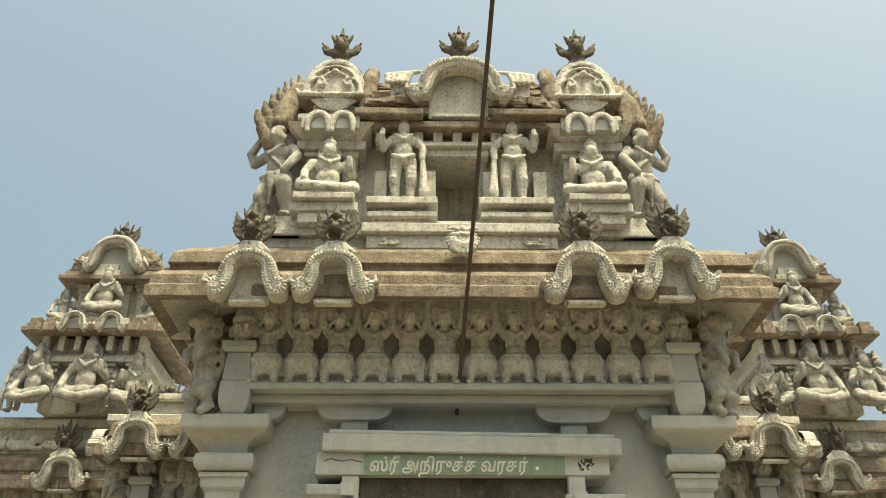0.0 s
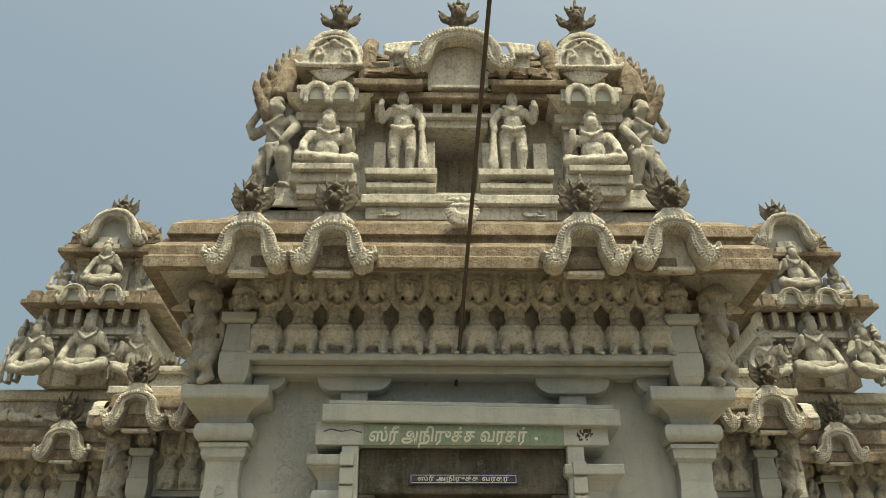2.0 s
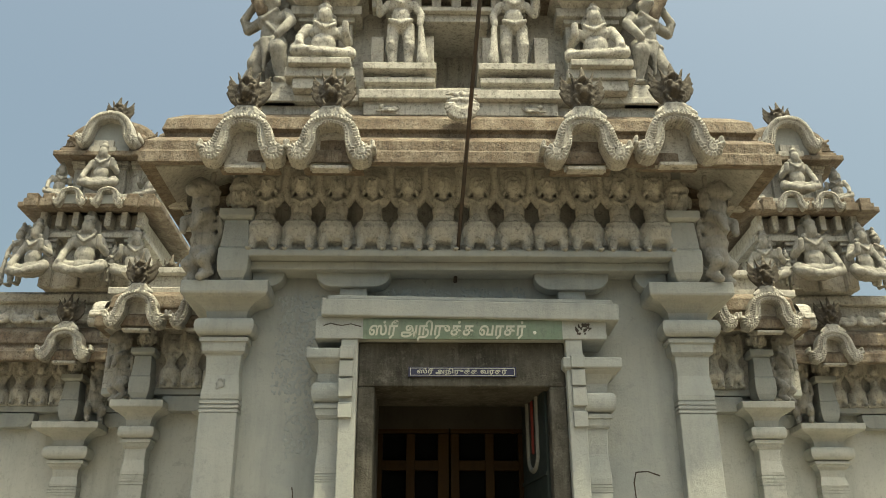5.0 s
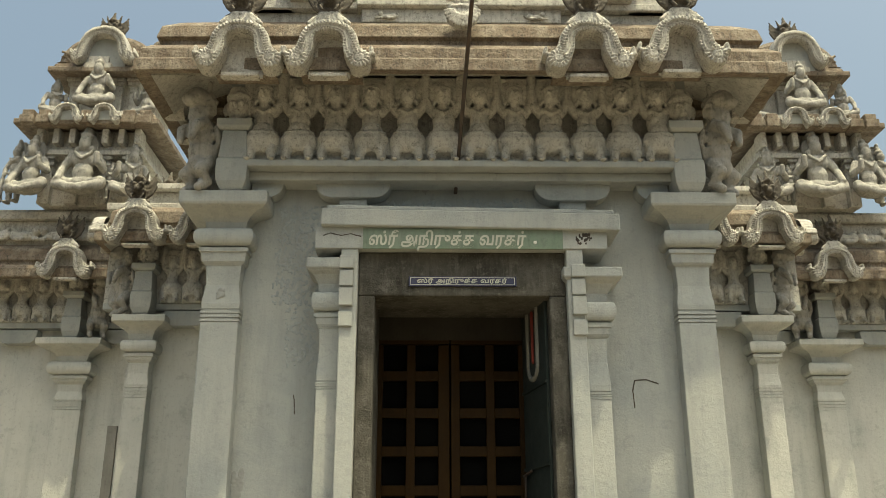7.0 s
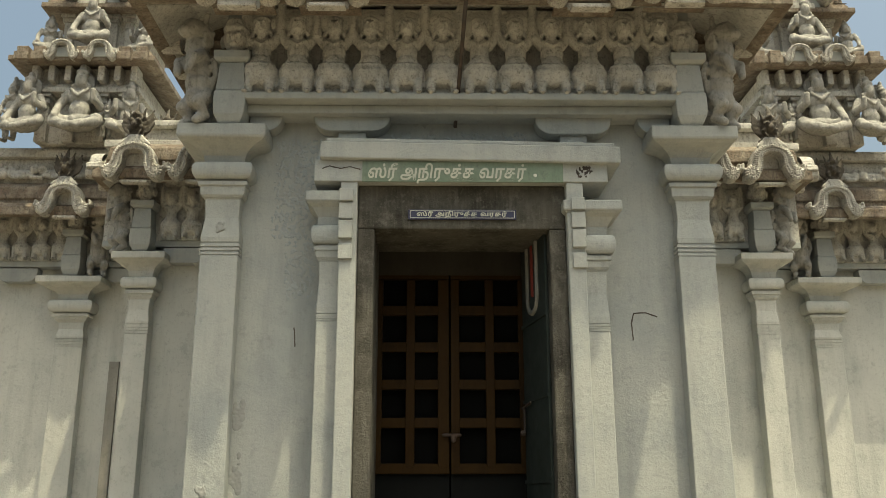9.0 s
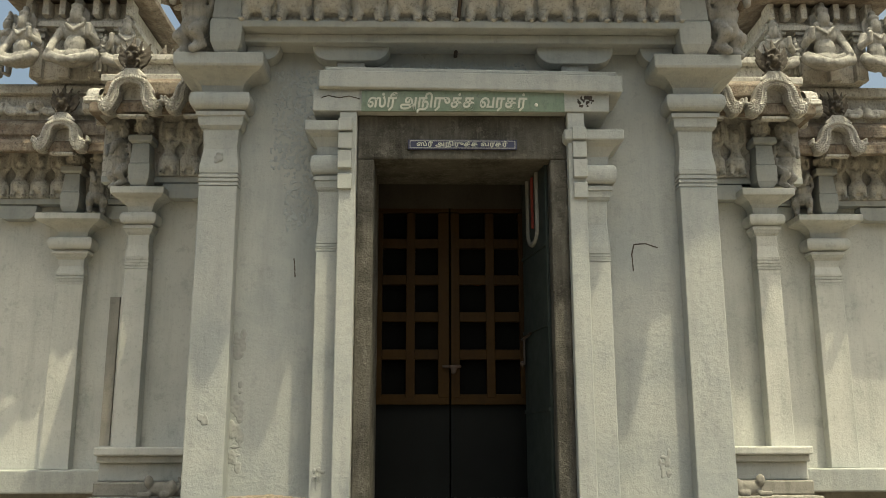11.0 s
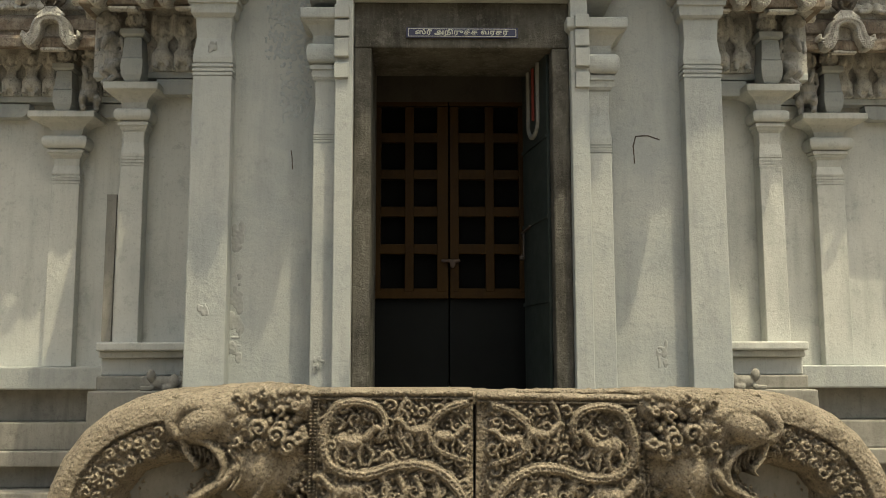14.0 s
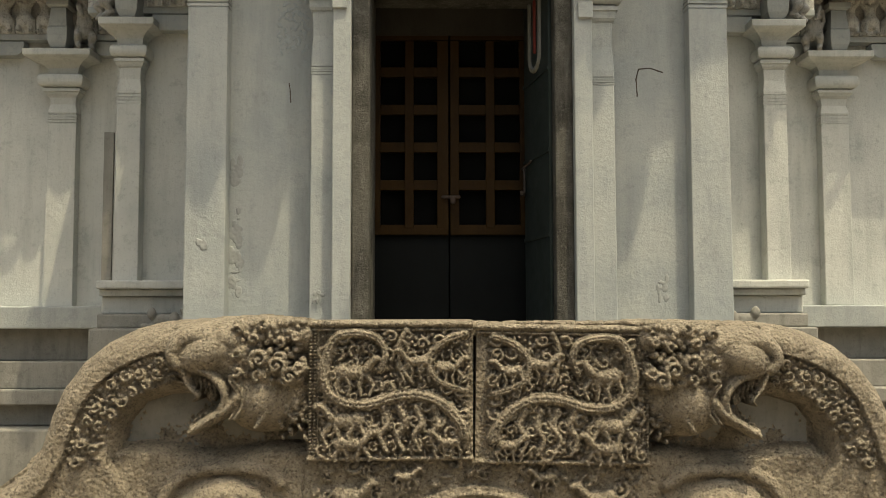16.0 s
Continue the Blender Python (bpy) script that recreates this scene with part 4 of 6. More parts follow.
lint = boxes((-0.24, 0.2, -0.06, 0.12, 6.16, 6.22), (-0.27, 0.23, -0.1, 0.12, 6.22, 6.255), (-0.5, 0.46, 0.0, 0.12, 6.255, 6.38))
tagged(part("niche_lintel", lint, CREAM, bevel=0.006), "plain plaster lintel slabs over the niche", "lintel", kind="structure")
for i in range(9):
    x = -0.56 + i * 0.135
    tagged(part("dentil", boxes((x - 0.033, x + 0.033, -0.09, 0.02, 6.255, 6.36)), CREAM, bevel=0.008), "small carved plaster dentil block under the roof", "dentil", "roof dentils")
tagged(part("niche_back", boxes((-0.3, 0.3, 0.4, 0.55, 5.36, 6.45)), CREAM), "shaded plaster back of the empty niche", "niche", kind="structure")
for i in (0, 2):
    tagged(statue(COUCHANT, -0.46 + 0.46 * i, -0.175, 5.375, 0.6 if i != 1 else 0.8, name="lion_relief", flip=i == 2), "small crouching stucco lion on the base course", "relief", "course lions")

c = Clay().ell((0, 0.03, 0.09), (0.1, 0.045, 0.08)).ell((0, 0.02, 0.15), (0.105, 0.04, 0.025))
for i in range(13):
    a = math.pi * (i / 12)
    c.cap((0.05 * math.cos(a), -0.012, 0.12 - 0.04 * math.sin(a)), (0.1 * math.cos(a), 0.0, 0.12 - 0.1 * math.sin(a)), 0.008, 0.013)
for s in (-1, 1):
    c.chain([(s * 0.015, 0, 0.18), (s * 0.06, 0, 0.2), (s * 0.095, 0, 0.19)], 0.018, 0.008)
c.ell((0, 0, 0.195), 0.024)
plaque = part("emblem_plaque", c.mesh("emblem_plaque", 0.006, PALE, 0.003, 45), PALE)
plaque.matrix_basis = pose(0.0, -0.325, 5.225)
tagged(plaque, "pale stucco pot emblem on the middle of the eave", "emblem")

roof = thing("storey_roof", "barrel roof of the tower, brown with lichen and broken plaster", "roof", kind="structure")
slabs = boxes((-0.74, -0.26, -0.22, 0.9, 6.4, 6.46), (0.22, 0.74, -0.22, 0.9, 6.4, 6.46), (-0.7, 0.7, -0.15, 0.9, 6.34, 6.4))
part("cornice_slab", slabs, BROWN, roof, bevel=0.012)
part("second_slab", boxes((-0.66, -0.22, -0.15, 0.9, 6.46, 6.52), (0.2, 0.66, -0.15, 0.9, 6.46, 6.52), (-0.55, 0.55, -0.05, 0.9, 6.52, 6.6)), BROWN, roof, bevel=0.012)
vault = [(-0.05 + 0.55 * (1 - math.cos(math.pi * i / 14)) - 0.02, 6.58 + 0.26 * math.sin(math.pi * i / 14) ** 0.8) for i in range(15)]
bm = sweep([(-0.62, 0, 0, 0, 1), (-0.3, 0, 0, 0, 1), (0, 0, 0, 0, 1), (0.3, 0, 0, 0, 1), (0.62, 0, 0, 0, 1)], [(y, z) for y, z in vault])
part("vault", bm, BROWN, roof)
rnd = random.Random(11)
bm = bmesh.new()
for s in (-1, 1):
    for k in range(34):
        row = k % 4
        w, h = rnd.uniform(0.05, 0.13), rnd.uniform(0.012, 0.03)
        m = pose(s * rnd.uniform(0.27, 0.62), -0.13 + 0.05 * row + rnd.uniform(-0.02, 0.02), 6.55 + 0.082 * row + rnd.uniform(-0.02, 0.02), rnd.uniform(-8, 25), rnd.uniform(-9, 9), rnd.uniform(-20, 20))
        shard = boxes((-w, w, -0.06, 0.1, -h, h, rnd.uniform(0.75, 0.95)))
        shard.transform(m)
        held = bpy.data.meshes.new("shard")
        shard.to_mesh(held)
        shard.free()
        bm.from_mesh(held)
        bpy.data.meshes.remove(held)
for s in (-1, 1):
    c = Clay()
    for i in range(5):
        c.chain([(s * (0.52 - 0.035 * i), -0.2, 6.7), (s * (0.525 - 0.045 * i), -0.19, 6.77 + 0.006 * i), (s * (0.46 - 0.045 * i), -0.16, 6.81 + 0.004 * i)], 0.02, 0.016)
    c.box(min(s * 0.3, s * 0.5), max(s * 0.3, s * 0.5), -0.17, 0.1, 6.58, 6.72)
    part("leaf_curl", c.mesh("leaf_curl", 0.009, PALE, 0.004, 40), PALE, roof, "pale stucco leaf curl beside the gable")
part("broken_plaster", bm, BROWN, roof, "ragged broken plaster slabs on the roof edge", bevel=0.008)

gable(0.0, -0.2, 6.5, 1.0, label="large pale horseshoe gable crowning the tower front, star finial on top", group="tower gables", crest=False, deep=0.3, wide=True)
for x, y, z in ((0.0, -0.13, 6.9), (-0.87, -0.1, 6.89), (0.87, -0.1, 6.9)):
    statue(FINIAL, x, y, z, 1.18, name="finial", label="blackened star-leaved finial on the gable top", category="finial", group="tower finials", sz=1.42)


def shell_gable_mesh(mat):
    """Round gable plate with rolled scrolls and a serrated rim."""
    c = Clay()
    for i in range(31):
        a = math.pi * (i / 30)
        r = 0.2 + 0.015 * math.sin(a)
        c.cap((r * 0.93 * math.cos(a), 0.0, 0.02 + r * 1.25 * math.sin(a)), (r * 1.06 * math.cos(a), 0.0, 0.02 + r * 1.38 * math.sin(a)), 0.015, 0.013)
    for q in (0.95, 0.7):
        c.chain([(0.19 * q * math.cos(math.pi * i / 16), -0.015, 0.02 + 0.24 * q * math.sin(math.pi * i / 16)) for i in range(17)], 0.012)
    c.ell((0, 0.02, 0.06), (0.2, 0.03, 0.2)).box(-0.2, 0.2, 0.0, 0.04, -0.02, 0.06)
    for s in (-1, 1):
        pts = [(s * (0.1 + 0.07 * math.exp(-0.22 * i) * math.cos(0.8 * i)), -0.02, 0.09 + 0.07 * math.exp(-0.22 * i) * math.sin(0.8 * i)) for i in range(10)]
        c.chain(pts, 0.012)
        c.chain([(s * 0.19, 0, 0.0), (s * 0.25, 0, 0.0), (s * 0.27, 0, 0.04)], 0.03, 0.014)
    c.chain([(-0.2, -0.015, -0.01), (0.2, -0.015, -0.01)], 0.018)
    c.ell((0, -0.02, 0.19), 0.03)
    return c.mesh("shell_gable", 0.0075, mat, 0.003, 40)


SHELL = shell_gable_mesh(PALE)
for s in (-1, 1):
    t = thing("corner_aedicule", "cream plaster corner shrine with shell gable and small arches", "aedicule", "tower corner shrines")
    x = s * 0.9
    part("pedestal", boxes((x - 0.2, x + 0.2, -0.28, 0.12, 5.67, 5.72), (x - 0.17, x + 0.17, -0.22, 0.12, 5.52, 5.6), (x - 0.22, x + 0.22, -0.24, 0.12, 5.6, 5.67)), CREAM, t, bevel=0.008)
    for dx in (-0.13, 0.13):
        part("pilaster", boxes((x + dx - 0.045, x + dx + 0.045, -0.02, 0.12, 5.74, 6.16), (x + dx - 0.06, x + dx + 0.06, -0.05, 0.12, 6.16, 6.2)), CREAM, t, bevel=0.005)
    part("beam", boxes((x - 0.24, x + 0.24, -0.08, 0.12, 6.2, 6.27)), CREAM, t, bevel=0.006)
    part("flare", stack([(6.27, 0.2), (6.36, 0.3)], x, 0.12), CREAM, t)
    for dx in (-0.085, 0.085):
        arches = Clay()
        arches.chain([(x + dx + 0.065 * math.cos(math.pi * i / 10), -0.2, 6.33 + 0.085 * math.sin(math.pi * i / 10)) for i in range(11)], 0.021)
        for i in range(12):
            a = math.pi * i / 11
            arches.ell((x + dx + 0.083 * math.cos(a), -0.205, 6.33 + 0.1 * math.sin(a)), 0.014)
        for ex in (-0.072, 0.072):
            arches.cap((x + dx + ex, -0.2, 6.27), (x + dx + ex, -0.2, 6.36), 0.02)
        part("small_arch", arches.mesh("small_arch", 0.007, PALE, 0.002, 40), PALE, t, "small ribbed stucco arch")
    part("arch_back", boxes((x - 0.2, x + 0.2, -0.19, 0.2, 6.3, 6.42)), PLASTER, t)
    part("attic", boxes((x - 0.24, x + 0.24, -0.14, 0.5, 6.42, 6.46), (x - 0.15, x + 0.15, -0.06, 0.5, 6.46, 6.6)), CREAM, t, bevel=0.008)
    part("hood", stack([(6.55, 0.2), (6.6, 0.24), (6.66, 0.25), (6.8, 0.22), (6.88, 0.14), (6.92, 0.03)], x, 0.2), BROWN, t, "brown lichened hood", bevel=0.03)
    part("roof_lip", boxes((x - 0.26, x + 0.26, -0.14, 0.5, 6.6, 6.64)), BROWN, t, bevel=0.012)
    part("shell_gable", SHELL, PALE, t, "scrolled shell gable with serrated rim").matrix_basis = pose(x, -0.13, 6.64)
    statue(SEATED, x, -0.12, 5.72, 1.12, -s * 8, label="pale seated stucco figure with crossed legs", group="tower seated figures", flip=s > 0)
    statue(BEARER, s * 1.26, -0.02, 5.62, 1.06, s * 28, label="weathered grey crowned stucco bearer standing at the tower corner", group="tower bearers", flip=s > 0, sz=1.12)
    tagged(part("roof_end", Clay().chain([(s * 0.65, -0.08, 6.44), (s * 0.655, -0.1, 6.62), (s * 0.65, -0.08, 6.8), (s * 0.64, 0.0, 6.93)], 0.07, 0.06).box(min(s * 0.6, s * 0.72), max(s * 0.6, s * 0.72), 0.0, 0.5, 6.45, 6.85).mesh("roof_end", 0.012, BROWN, 0.006, 25), BROWN), "rounded brown plaster end of the barrel roof", "roof end", "roof ends")
    xa, xb = sorted((s * 1.05, s * 1.34))
    tagged(part("corner_pier", boxes((xa, xb, 0.12, 0.9, 5.36, 6.42), (xa, xb, -0.14, 0.9, 5.47, 5.62)), CREAM, bevel=0.01), "cream plaster corner pier behind the standing bearer", "pier", "tower corner piers")
    # side face: cornice, gable seen edge-on with lobes
    t = thing("side_gable", "weathered side gable with a row of flame lobes, seen edge-on", "gable ornament", "tower side gables")
    c = Clay()
    for i in range(-6, 7):
        k = abs(i) / 6
        yy = 0.3 + 0.36 * i / 6
        x1, z1 = 1.22 + 0.2 * k ** 0.9, 7.06 - 0.62 * k ** 1.15
        lean = s * (8 + 12 * k)
        c.ell((s * x1, yy, z1), (0.036, 0.05, 0.095), (0, lean, 0)).ell((s * (x1 + 0.012), yy - 0.01, z1 + 0.07), (0.02, 0.032, 0.05), (0, lean, 0))
        c.chain([(s * (x1 - 0.02), yy, z1 - 0.06), (s * (x1 - 0.09), yy + 0.02, z1 - 0.2)], 0.045, 0.05)
    for q in (0.0, 0.035, 0.07):
        c.chain([(s * (1.28 - q), -0.05 + 0.4 * q, 6.45), (s * (1.26 - q), -0.02 + 0.4 * q, 6.65), (s * (1.2 - q), 0.06, 6.84), (s * (1.13 - q * 0.5), 0.16, 6.96)], 0.055, 0.04)
    part("lobed_rim", c.mesh("lobed_rim", 0.011, BROWN, 0.005, 30), BROWN, t)
    part("ribbed_barrel", Clay().chain([(s * 0.98, 0.1, 6.4), (s * 1.0, 0.08, 6.55), (s * 0.98, 0.12, 6.7)], 0.1).chain([(s * 1.09, 0.1, 6.42), (s * 1.1, 0.1, 6.56), (s * 1.07, 0.12, 6.7)], 0.045).chain([(s * 1.15, 0.2, 6.4), (s * 1.16, 0.18, 6.6)], 0.05).mesh("ribbed_barrel", 0.012, BROWN, 0.004, 30), BROWN, t)
    tagged(part("ridge_finial", Clay().ell((s * 0.53, 0.35, 6.92), (0.05, 0.05, 0.12)).ell((s * 0.53, 0.34, 7.04), (0.045, 0.035, 0.075)).cap((s * 0.53, 0.35, 7.06), (s * 0.54, 0.35, 7.17), 0.03, 0.008).ell((s * 0.46, 0.35, 6.95), (0.03, 0.03, 0.1)).mesh("ridge_finial", 0.01, CREST, 0.004, 30), CREST), "blackened knob finial on the roof ridge", "finial", "roof knobs")

# ---- iron rod ----
a, b = Vector((-0.03, 0.29, 4.41)), Vector((0.098, -2.0, 5.80))
d = b - a
bm = bmesh.new()
bmesh.ops.create_cone(bm, cap_ends=True, segments=10, radius1=0.012, radius2=0.012, depth=d.length * 1.5)
bm.transform(Matrix.Translation(a + d * 0.75) @ d.to_track_quat("Z", "Y").to_matrix().to_4x4())
tagged(part("iron_rod", bm, IRON), "thin rusty iron rod slanting out from above the doorway", "rod")


# ---- set-back bays beside the porch ----
def straight(x0, x1, y, z=0.0, returns=0.0):
    """Path of a straight cornice with short mitred returns."""
    p = []
    if returns:
        p.append((x0, y + returns, z, -1, 0))
        p.append((x0, y, z, -1, -1))
    else:
        p.append((x0, y, z, 0, -1))
    p += [(x0 + (x1 - x0) * i / 6, y, z, 0, -1) for i in range(1, 6)]
    if returns:
        p.append((x1, y, z, 1, -1))
        p.append((x1, y + returns, z, 1, 0))
    else:
        p.append((x1, y, z, 0, -1))
    return p


SMALL = [(0.0, 0.0), (0.0, 0.08), (-0.03, 0.09), (-0.05, 0.12), (-0.09, 0.125), (-0.09, 0.16), (-0.07, 0.17), (-0.08, 0.27), (-0.15, 0.33), (-0.42, 0.34), (-0.42, 0.16), (-0.3, 0.14), (-0.16, 0.08), (-0.06, 0.0)]
SMALL_SOFFIT = [(-0.062, -0.008), (-0.164, 0.07), (-0.304, 0.13), (-0.41, 0.15), (-0.41, 0.17), (-0.3, 0.15), (-0.16, 0.09), (-0.062, 0.01)]
for s in (-1, 1):
    a, b = sorted((s * 1.55, s * 2.72))
    tagged(part("eave", sweep(straight(a, b, 1.42, 4.47, 0.45), SMALL), BROWN, bevel=0.01), "small lichened cornice over the set-back bay", "eave", kind="structure")
    tagged(part("soffit", sweep(straight(a, b, 1.42, 4.47, 0.45), SMALL_SOFFIT), STUCCO), "plastered underside of the small cornice", "soffit", kind="structure")
    gable(s * 2.4, 1.38, 4.5, 0.92, label=GABLE, group="bay gables")
    gable(s * 1.92, 1.38, 4.5, 0.88, label=GABLE, group="bay gables")
    gable(s * 2.74, 1.62, 4.53, 0.75, s * 90, crest=False, label=GABLE, group="bay gables")
    tagged(part("frieze_ledge", boxes((a, b, 1.77, 1.86, 4.03, 4.08)), PLASTER, bevel=0.006), "plain plastered ledge over the set-back wall", "ledge", kind="structure")
    tagged(part("frieze_back", boxes((a, b, 1.78, 1.9, 4.08, 4.66)), STUCCO), "grey stucco back of the small frieze", "frieze", kind="structure")
    for i in range(4):
        statue(SMALL_DWARFS[i % 3], s * (1.7 + 0.165 * i), 1.76, 4.08, 0.72, label="small stucco dwarf figure in the bay frieze", group="bay dwarfs")
    bracket(s * 2.39, 1.72, 3.965, 0.85, group="bay bracket blocks")
    statue(LION, s * 2.55, 1.72, 3.965, 0.85, s * 45, label="rearing stucco lion at the bay corner", group="bay lions", flip=s > 0)
    corbel(s * 2.08, 4.02, 0.16, y=1.76, stem=False)
    # cornice on top of the bay
    tagged(part("bay_coping", boxes((a, b, 1.6, 2.6, 4.79, 4.85), (a + 0.1, b - 0.1, 1.75, 2.6, 4.85, 5.0), (a + 0.05, b - 0.05, 1.68, 2.6, 5.0, 5.05)), CREAM, bevel=0.008), "stepped cream coping over the bay", "coping", kind="structure")

    # shrine wall behind: long cornice, frieze, courses
    a, b = sorted((s * 2.45, s * 6.1))
    tagged(part("eave", sweep(straight(a, b, 2.2, 4.42), SMALL), BROWN, bevel=0.01), "long lichened cornice of the shrine wall", "eave", kind="structure")
    for x in (3.22, 4.3, 5.3):
        gable(s * x, 2.16, 4.46, 0.88, label=GABLE, group="shrine gables")
        bracket(s * x, 2.52, 3.965, 0.85, group="shrine bracket blocks")
    statue(LION, s * 3.02, 2.5, 3.965, 0.85, -s * 30, label="rearing stucco lion on the shrine wall", group="shrine lions")
    tagged(part("frieze_ledge", boxes((a, b, 2.57, 2.68, 4.07, 4.12)), PLASTER, bevel=0.006), "plain plastered ledge over the shrine wall", "ledge", kind="structure")
    tagged(part("frieze_back", boxes((a, b, 2.6, 2.7, 4.12, 4.6)), STUCCO), "grey stucco back of the shrine frieze", "frieze", kind="structure")
    for i in range(9):
        x = 2.68 + 0.17 * i
        if abs(x - 3.22) > 0.1 and abs(x - 4.3) > 0.1:
            statue(SMALL_DWARFS[i % 3], s * x, 2.57, 4.12, 0.7, label="small stucco dwarf figure in the shrine frieze", group="shrine dwarfs", flip=i % 2 == 0)
    for x in (2.8, 3.72, 4.8):
        corbel(s * x, 4.06, 0.17, y=2.58, stem=False)
    tagged(part("shrine_course", boxes((a, b, 2.36, 3.2, 4.74, 4.97), (a, b, 2.3, 3.2, 4.97, 5.04), (a, b, 2.34, 3.2, 5.04, 5.07)), CREAM, bevel=0.008), "cream plaster course with crouching lions", "course", kind="structure")
    for i in range(8):
        statue(COUCHANT, s * (2.62 + 0.26 * i), 2.33, 4.77, 1.45, name="lion_relief", label="small crouching stucco lion on the course", category="relief", group="course lions", flip=i % 2 == 0)


# ---- side towers ----
def tower(cx, s):
    t = thing("side_tower", "two-storeyed stucco side tower, cream walls and lichened roofs", "tower", "side towers", at=(cx, 2.55, 5.07))

    def b(name, mat, *rows, bevel=0.006, label=""):
        return part(name, boxes(*rows), mat, t, label, bevel=bevel)

    b("lower_wall", CREAM, (-0.4, 0.4, -0.3, 0.9, 0.0, 0.5))
    for x in (-0.36, -0.13, 0.13, 0.36):
        b("pilaster", CREAM, (x - 0.05, x + 0.05, -0.36, -0.28, 0.0, 0.34), (x - 0.065, x + 0.065, -0.39, -0.28, 0.34, 0.365), (x - 0.055, x + 0.055, -0.37, -0.28, 0.365, 0.4), (x - 0.075, x + 0.075, -0.4, -0.28, 0.4, 0.43))
    b("beam", CREAM, (-0.47, 0.47, -0.42, 0.95, 0.43, 0.48), (-0.44, 0.44, -0.38, 0.95, 0.48, 0.52))
    for i in range(7):
        x = -0.42 + 0.14 * i
        b("dentil", CREAM, (x - 0.028, x + 0.028, -0.46, -0.3, 0.52, 0.66), bevel=0.01)
    b("frieze_wall", CREAM, (-0.4, 0.4, -0.34, 0.9, 0.52, 0.68))
    part("eave", sweep([(x, y, z + 0.66, nx, ny) for x, y, z, nx, ny in straight(-0.62, 0.62, -0.55, 0, 1.4)], [(0.0, 0.0), (0.0, 0.05), (-0.03, 0.055), (-0.05, 0.11), (-0.09, 0.12), (-0.15, 0.17), (-0.3, 0.18), (-0.3, 0.07), (-0.1, 0.0)]), BROWN, t, "lichened brown eave", bevel=0.008)
    for i in range(2):
        x = -0.16 + 0.32 * i
        part("small_arch", ARCH, PALE, t, "small ribbed stucco arch").matrix_basis = pose(x, -0.58, 0.69) @ Matrix.Diagonal((0.56, 0.6, 0.56, 1))
        b("arch_shade", PLASTER, (x - 0.06, x + 0.06, -0.56, -0.52, 0.69, 0.78))
    for x in (-0.5, -0.36, 0.0, 0.36, 0.5):
        b("eave_step", BROWN, (x - 0.06, x + 0.06, -0.585, -0.45, 0.655, 0.73), (x - 0.05, x + 0.05, -0.56, -0.4, 0.73, 0.79), bevel=0.008)
    b("upper_base", CREAM, (-0.44, 0.44, -0.4, 0.9, 0.8, 0.86), (-0.36, 0.36, -0.3, 0.8, 0.86, 0.9))
    b("upper_wall", CREAM, (-0.31, 0.31, -0.2, 0.7, 0.88, 1.28))
    for x in (-0.27, -0.12, 0.12, 0.27):
        b("pilaster", CREAM, (x - 0.04, x + 0.04, -0.25, -0.18, 0.88, 1.18), (x - 0.055, x + 0.055, -0.27, -0.18, 1.18, 1.22), (x - 0.065, x + 0.065, -0.29, -0.18, 1.22, 1.26))
    part("roof_lip", sweep([(x, y, z + 1.24, nx, ny) for x, y, z, nx, ny in straight(-0.46, 0.46, -0.42, 0, 1.2)], [(0.0, 0.0), (0.0, 0.05), (-0.04, 0.06), (-0.06, 0.12), (-0.25, 0.13), (-0.25, 0.04), (-0.1, 0.0)]), BROWN, t, "lichened roof edge", bevel=0.008)
    out = [(0.44 * math.copysign(abs(math.cos(a)) ** 0.75, math.cos(a)), 1.33 + 0.36 * math.sin(a) ** 0.9) for a in [math.pi * i / 20 for i in range(21)]]
    part("vault", plate(out, -0.3, 0.75), BROWN, t, "brown ribbed barrel roof", bevel=0.05)
    for sg in (-1, 1):
        rib = Clay()
        for i in range(6):
            x0 = sg * (0.22 + 0.035 * i)
            rib.chain([(x0, -0.31, 1.4 + 0.02 * i), (x0 - sg * 0.06, -0.31, 1.48), (x0 - sg * 0.0, -0.3, 1.55 - 0.02 * i)], 0.014)
            rib.ell((sg * (0.28 + 0.03 * i), -0.3, 1.36), (0.03, 0.02, 0.02))
            rib.cap((sg * 0.27, -0.29, 1.35), (sg * 0.36, -0.29, 1.45), 0.02)
        part("roof_carving", rib.mesh("roof_carving", 0.009, BROWN, 0.005, 30), BROWN, t)
    part("front_arch", WIDE_ARCH, PALE, t, "large pale ribbed horseshoe arch").matrix_basis = pose(-s * 0.02, -0.42, 1.29) @ Matrix.Diagonal((0.74, 1.2, 0.94, 1))
    part("arch_niche", plate([(-0.19 - s * 0.02, 1.27)] + [(x * 0.7 - s * 0.02, 1.29 + z * 0.88) for x, z in WIDE_LINE[2:-2]] + [(0.19 - s * 0.02, 1.27)], -0.38, -0.3), PLASTER, t)
    b("niche_steps", CREAM, (-0.14, 0.1, -0.42, -0.36, 1.27, 1.33), (-0.11, 0.07, -0.41, -0.36, 1.33, 1.4))
    for x, y in ((0.0, -0.2), (0.0, 0.55)):
        part("finial", CRESTS, CREST, t, "blackened leafy finial").matrix_basis = pose(x, y, 1.66 if y < 0 else 1.78) @ Matrix.Scale(1.0, 4)
    return t


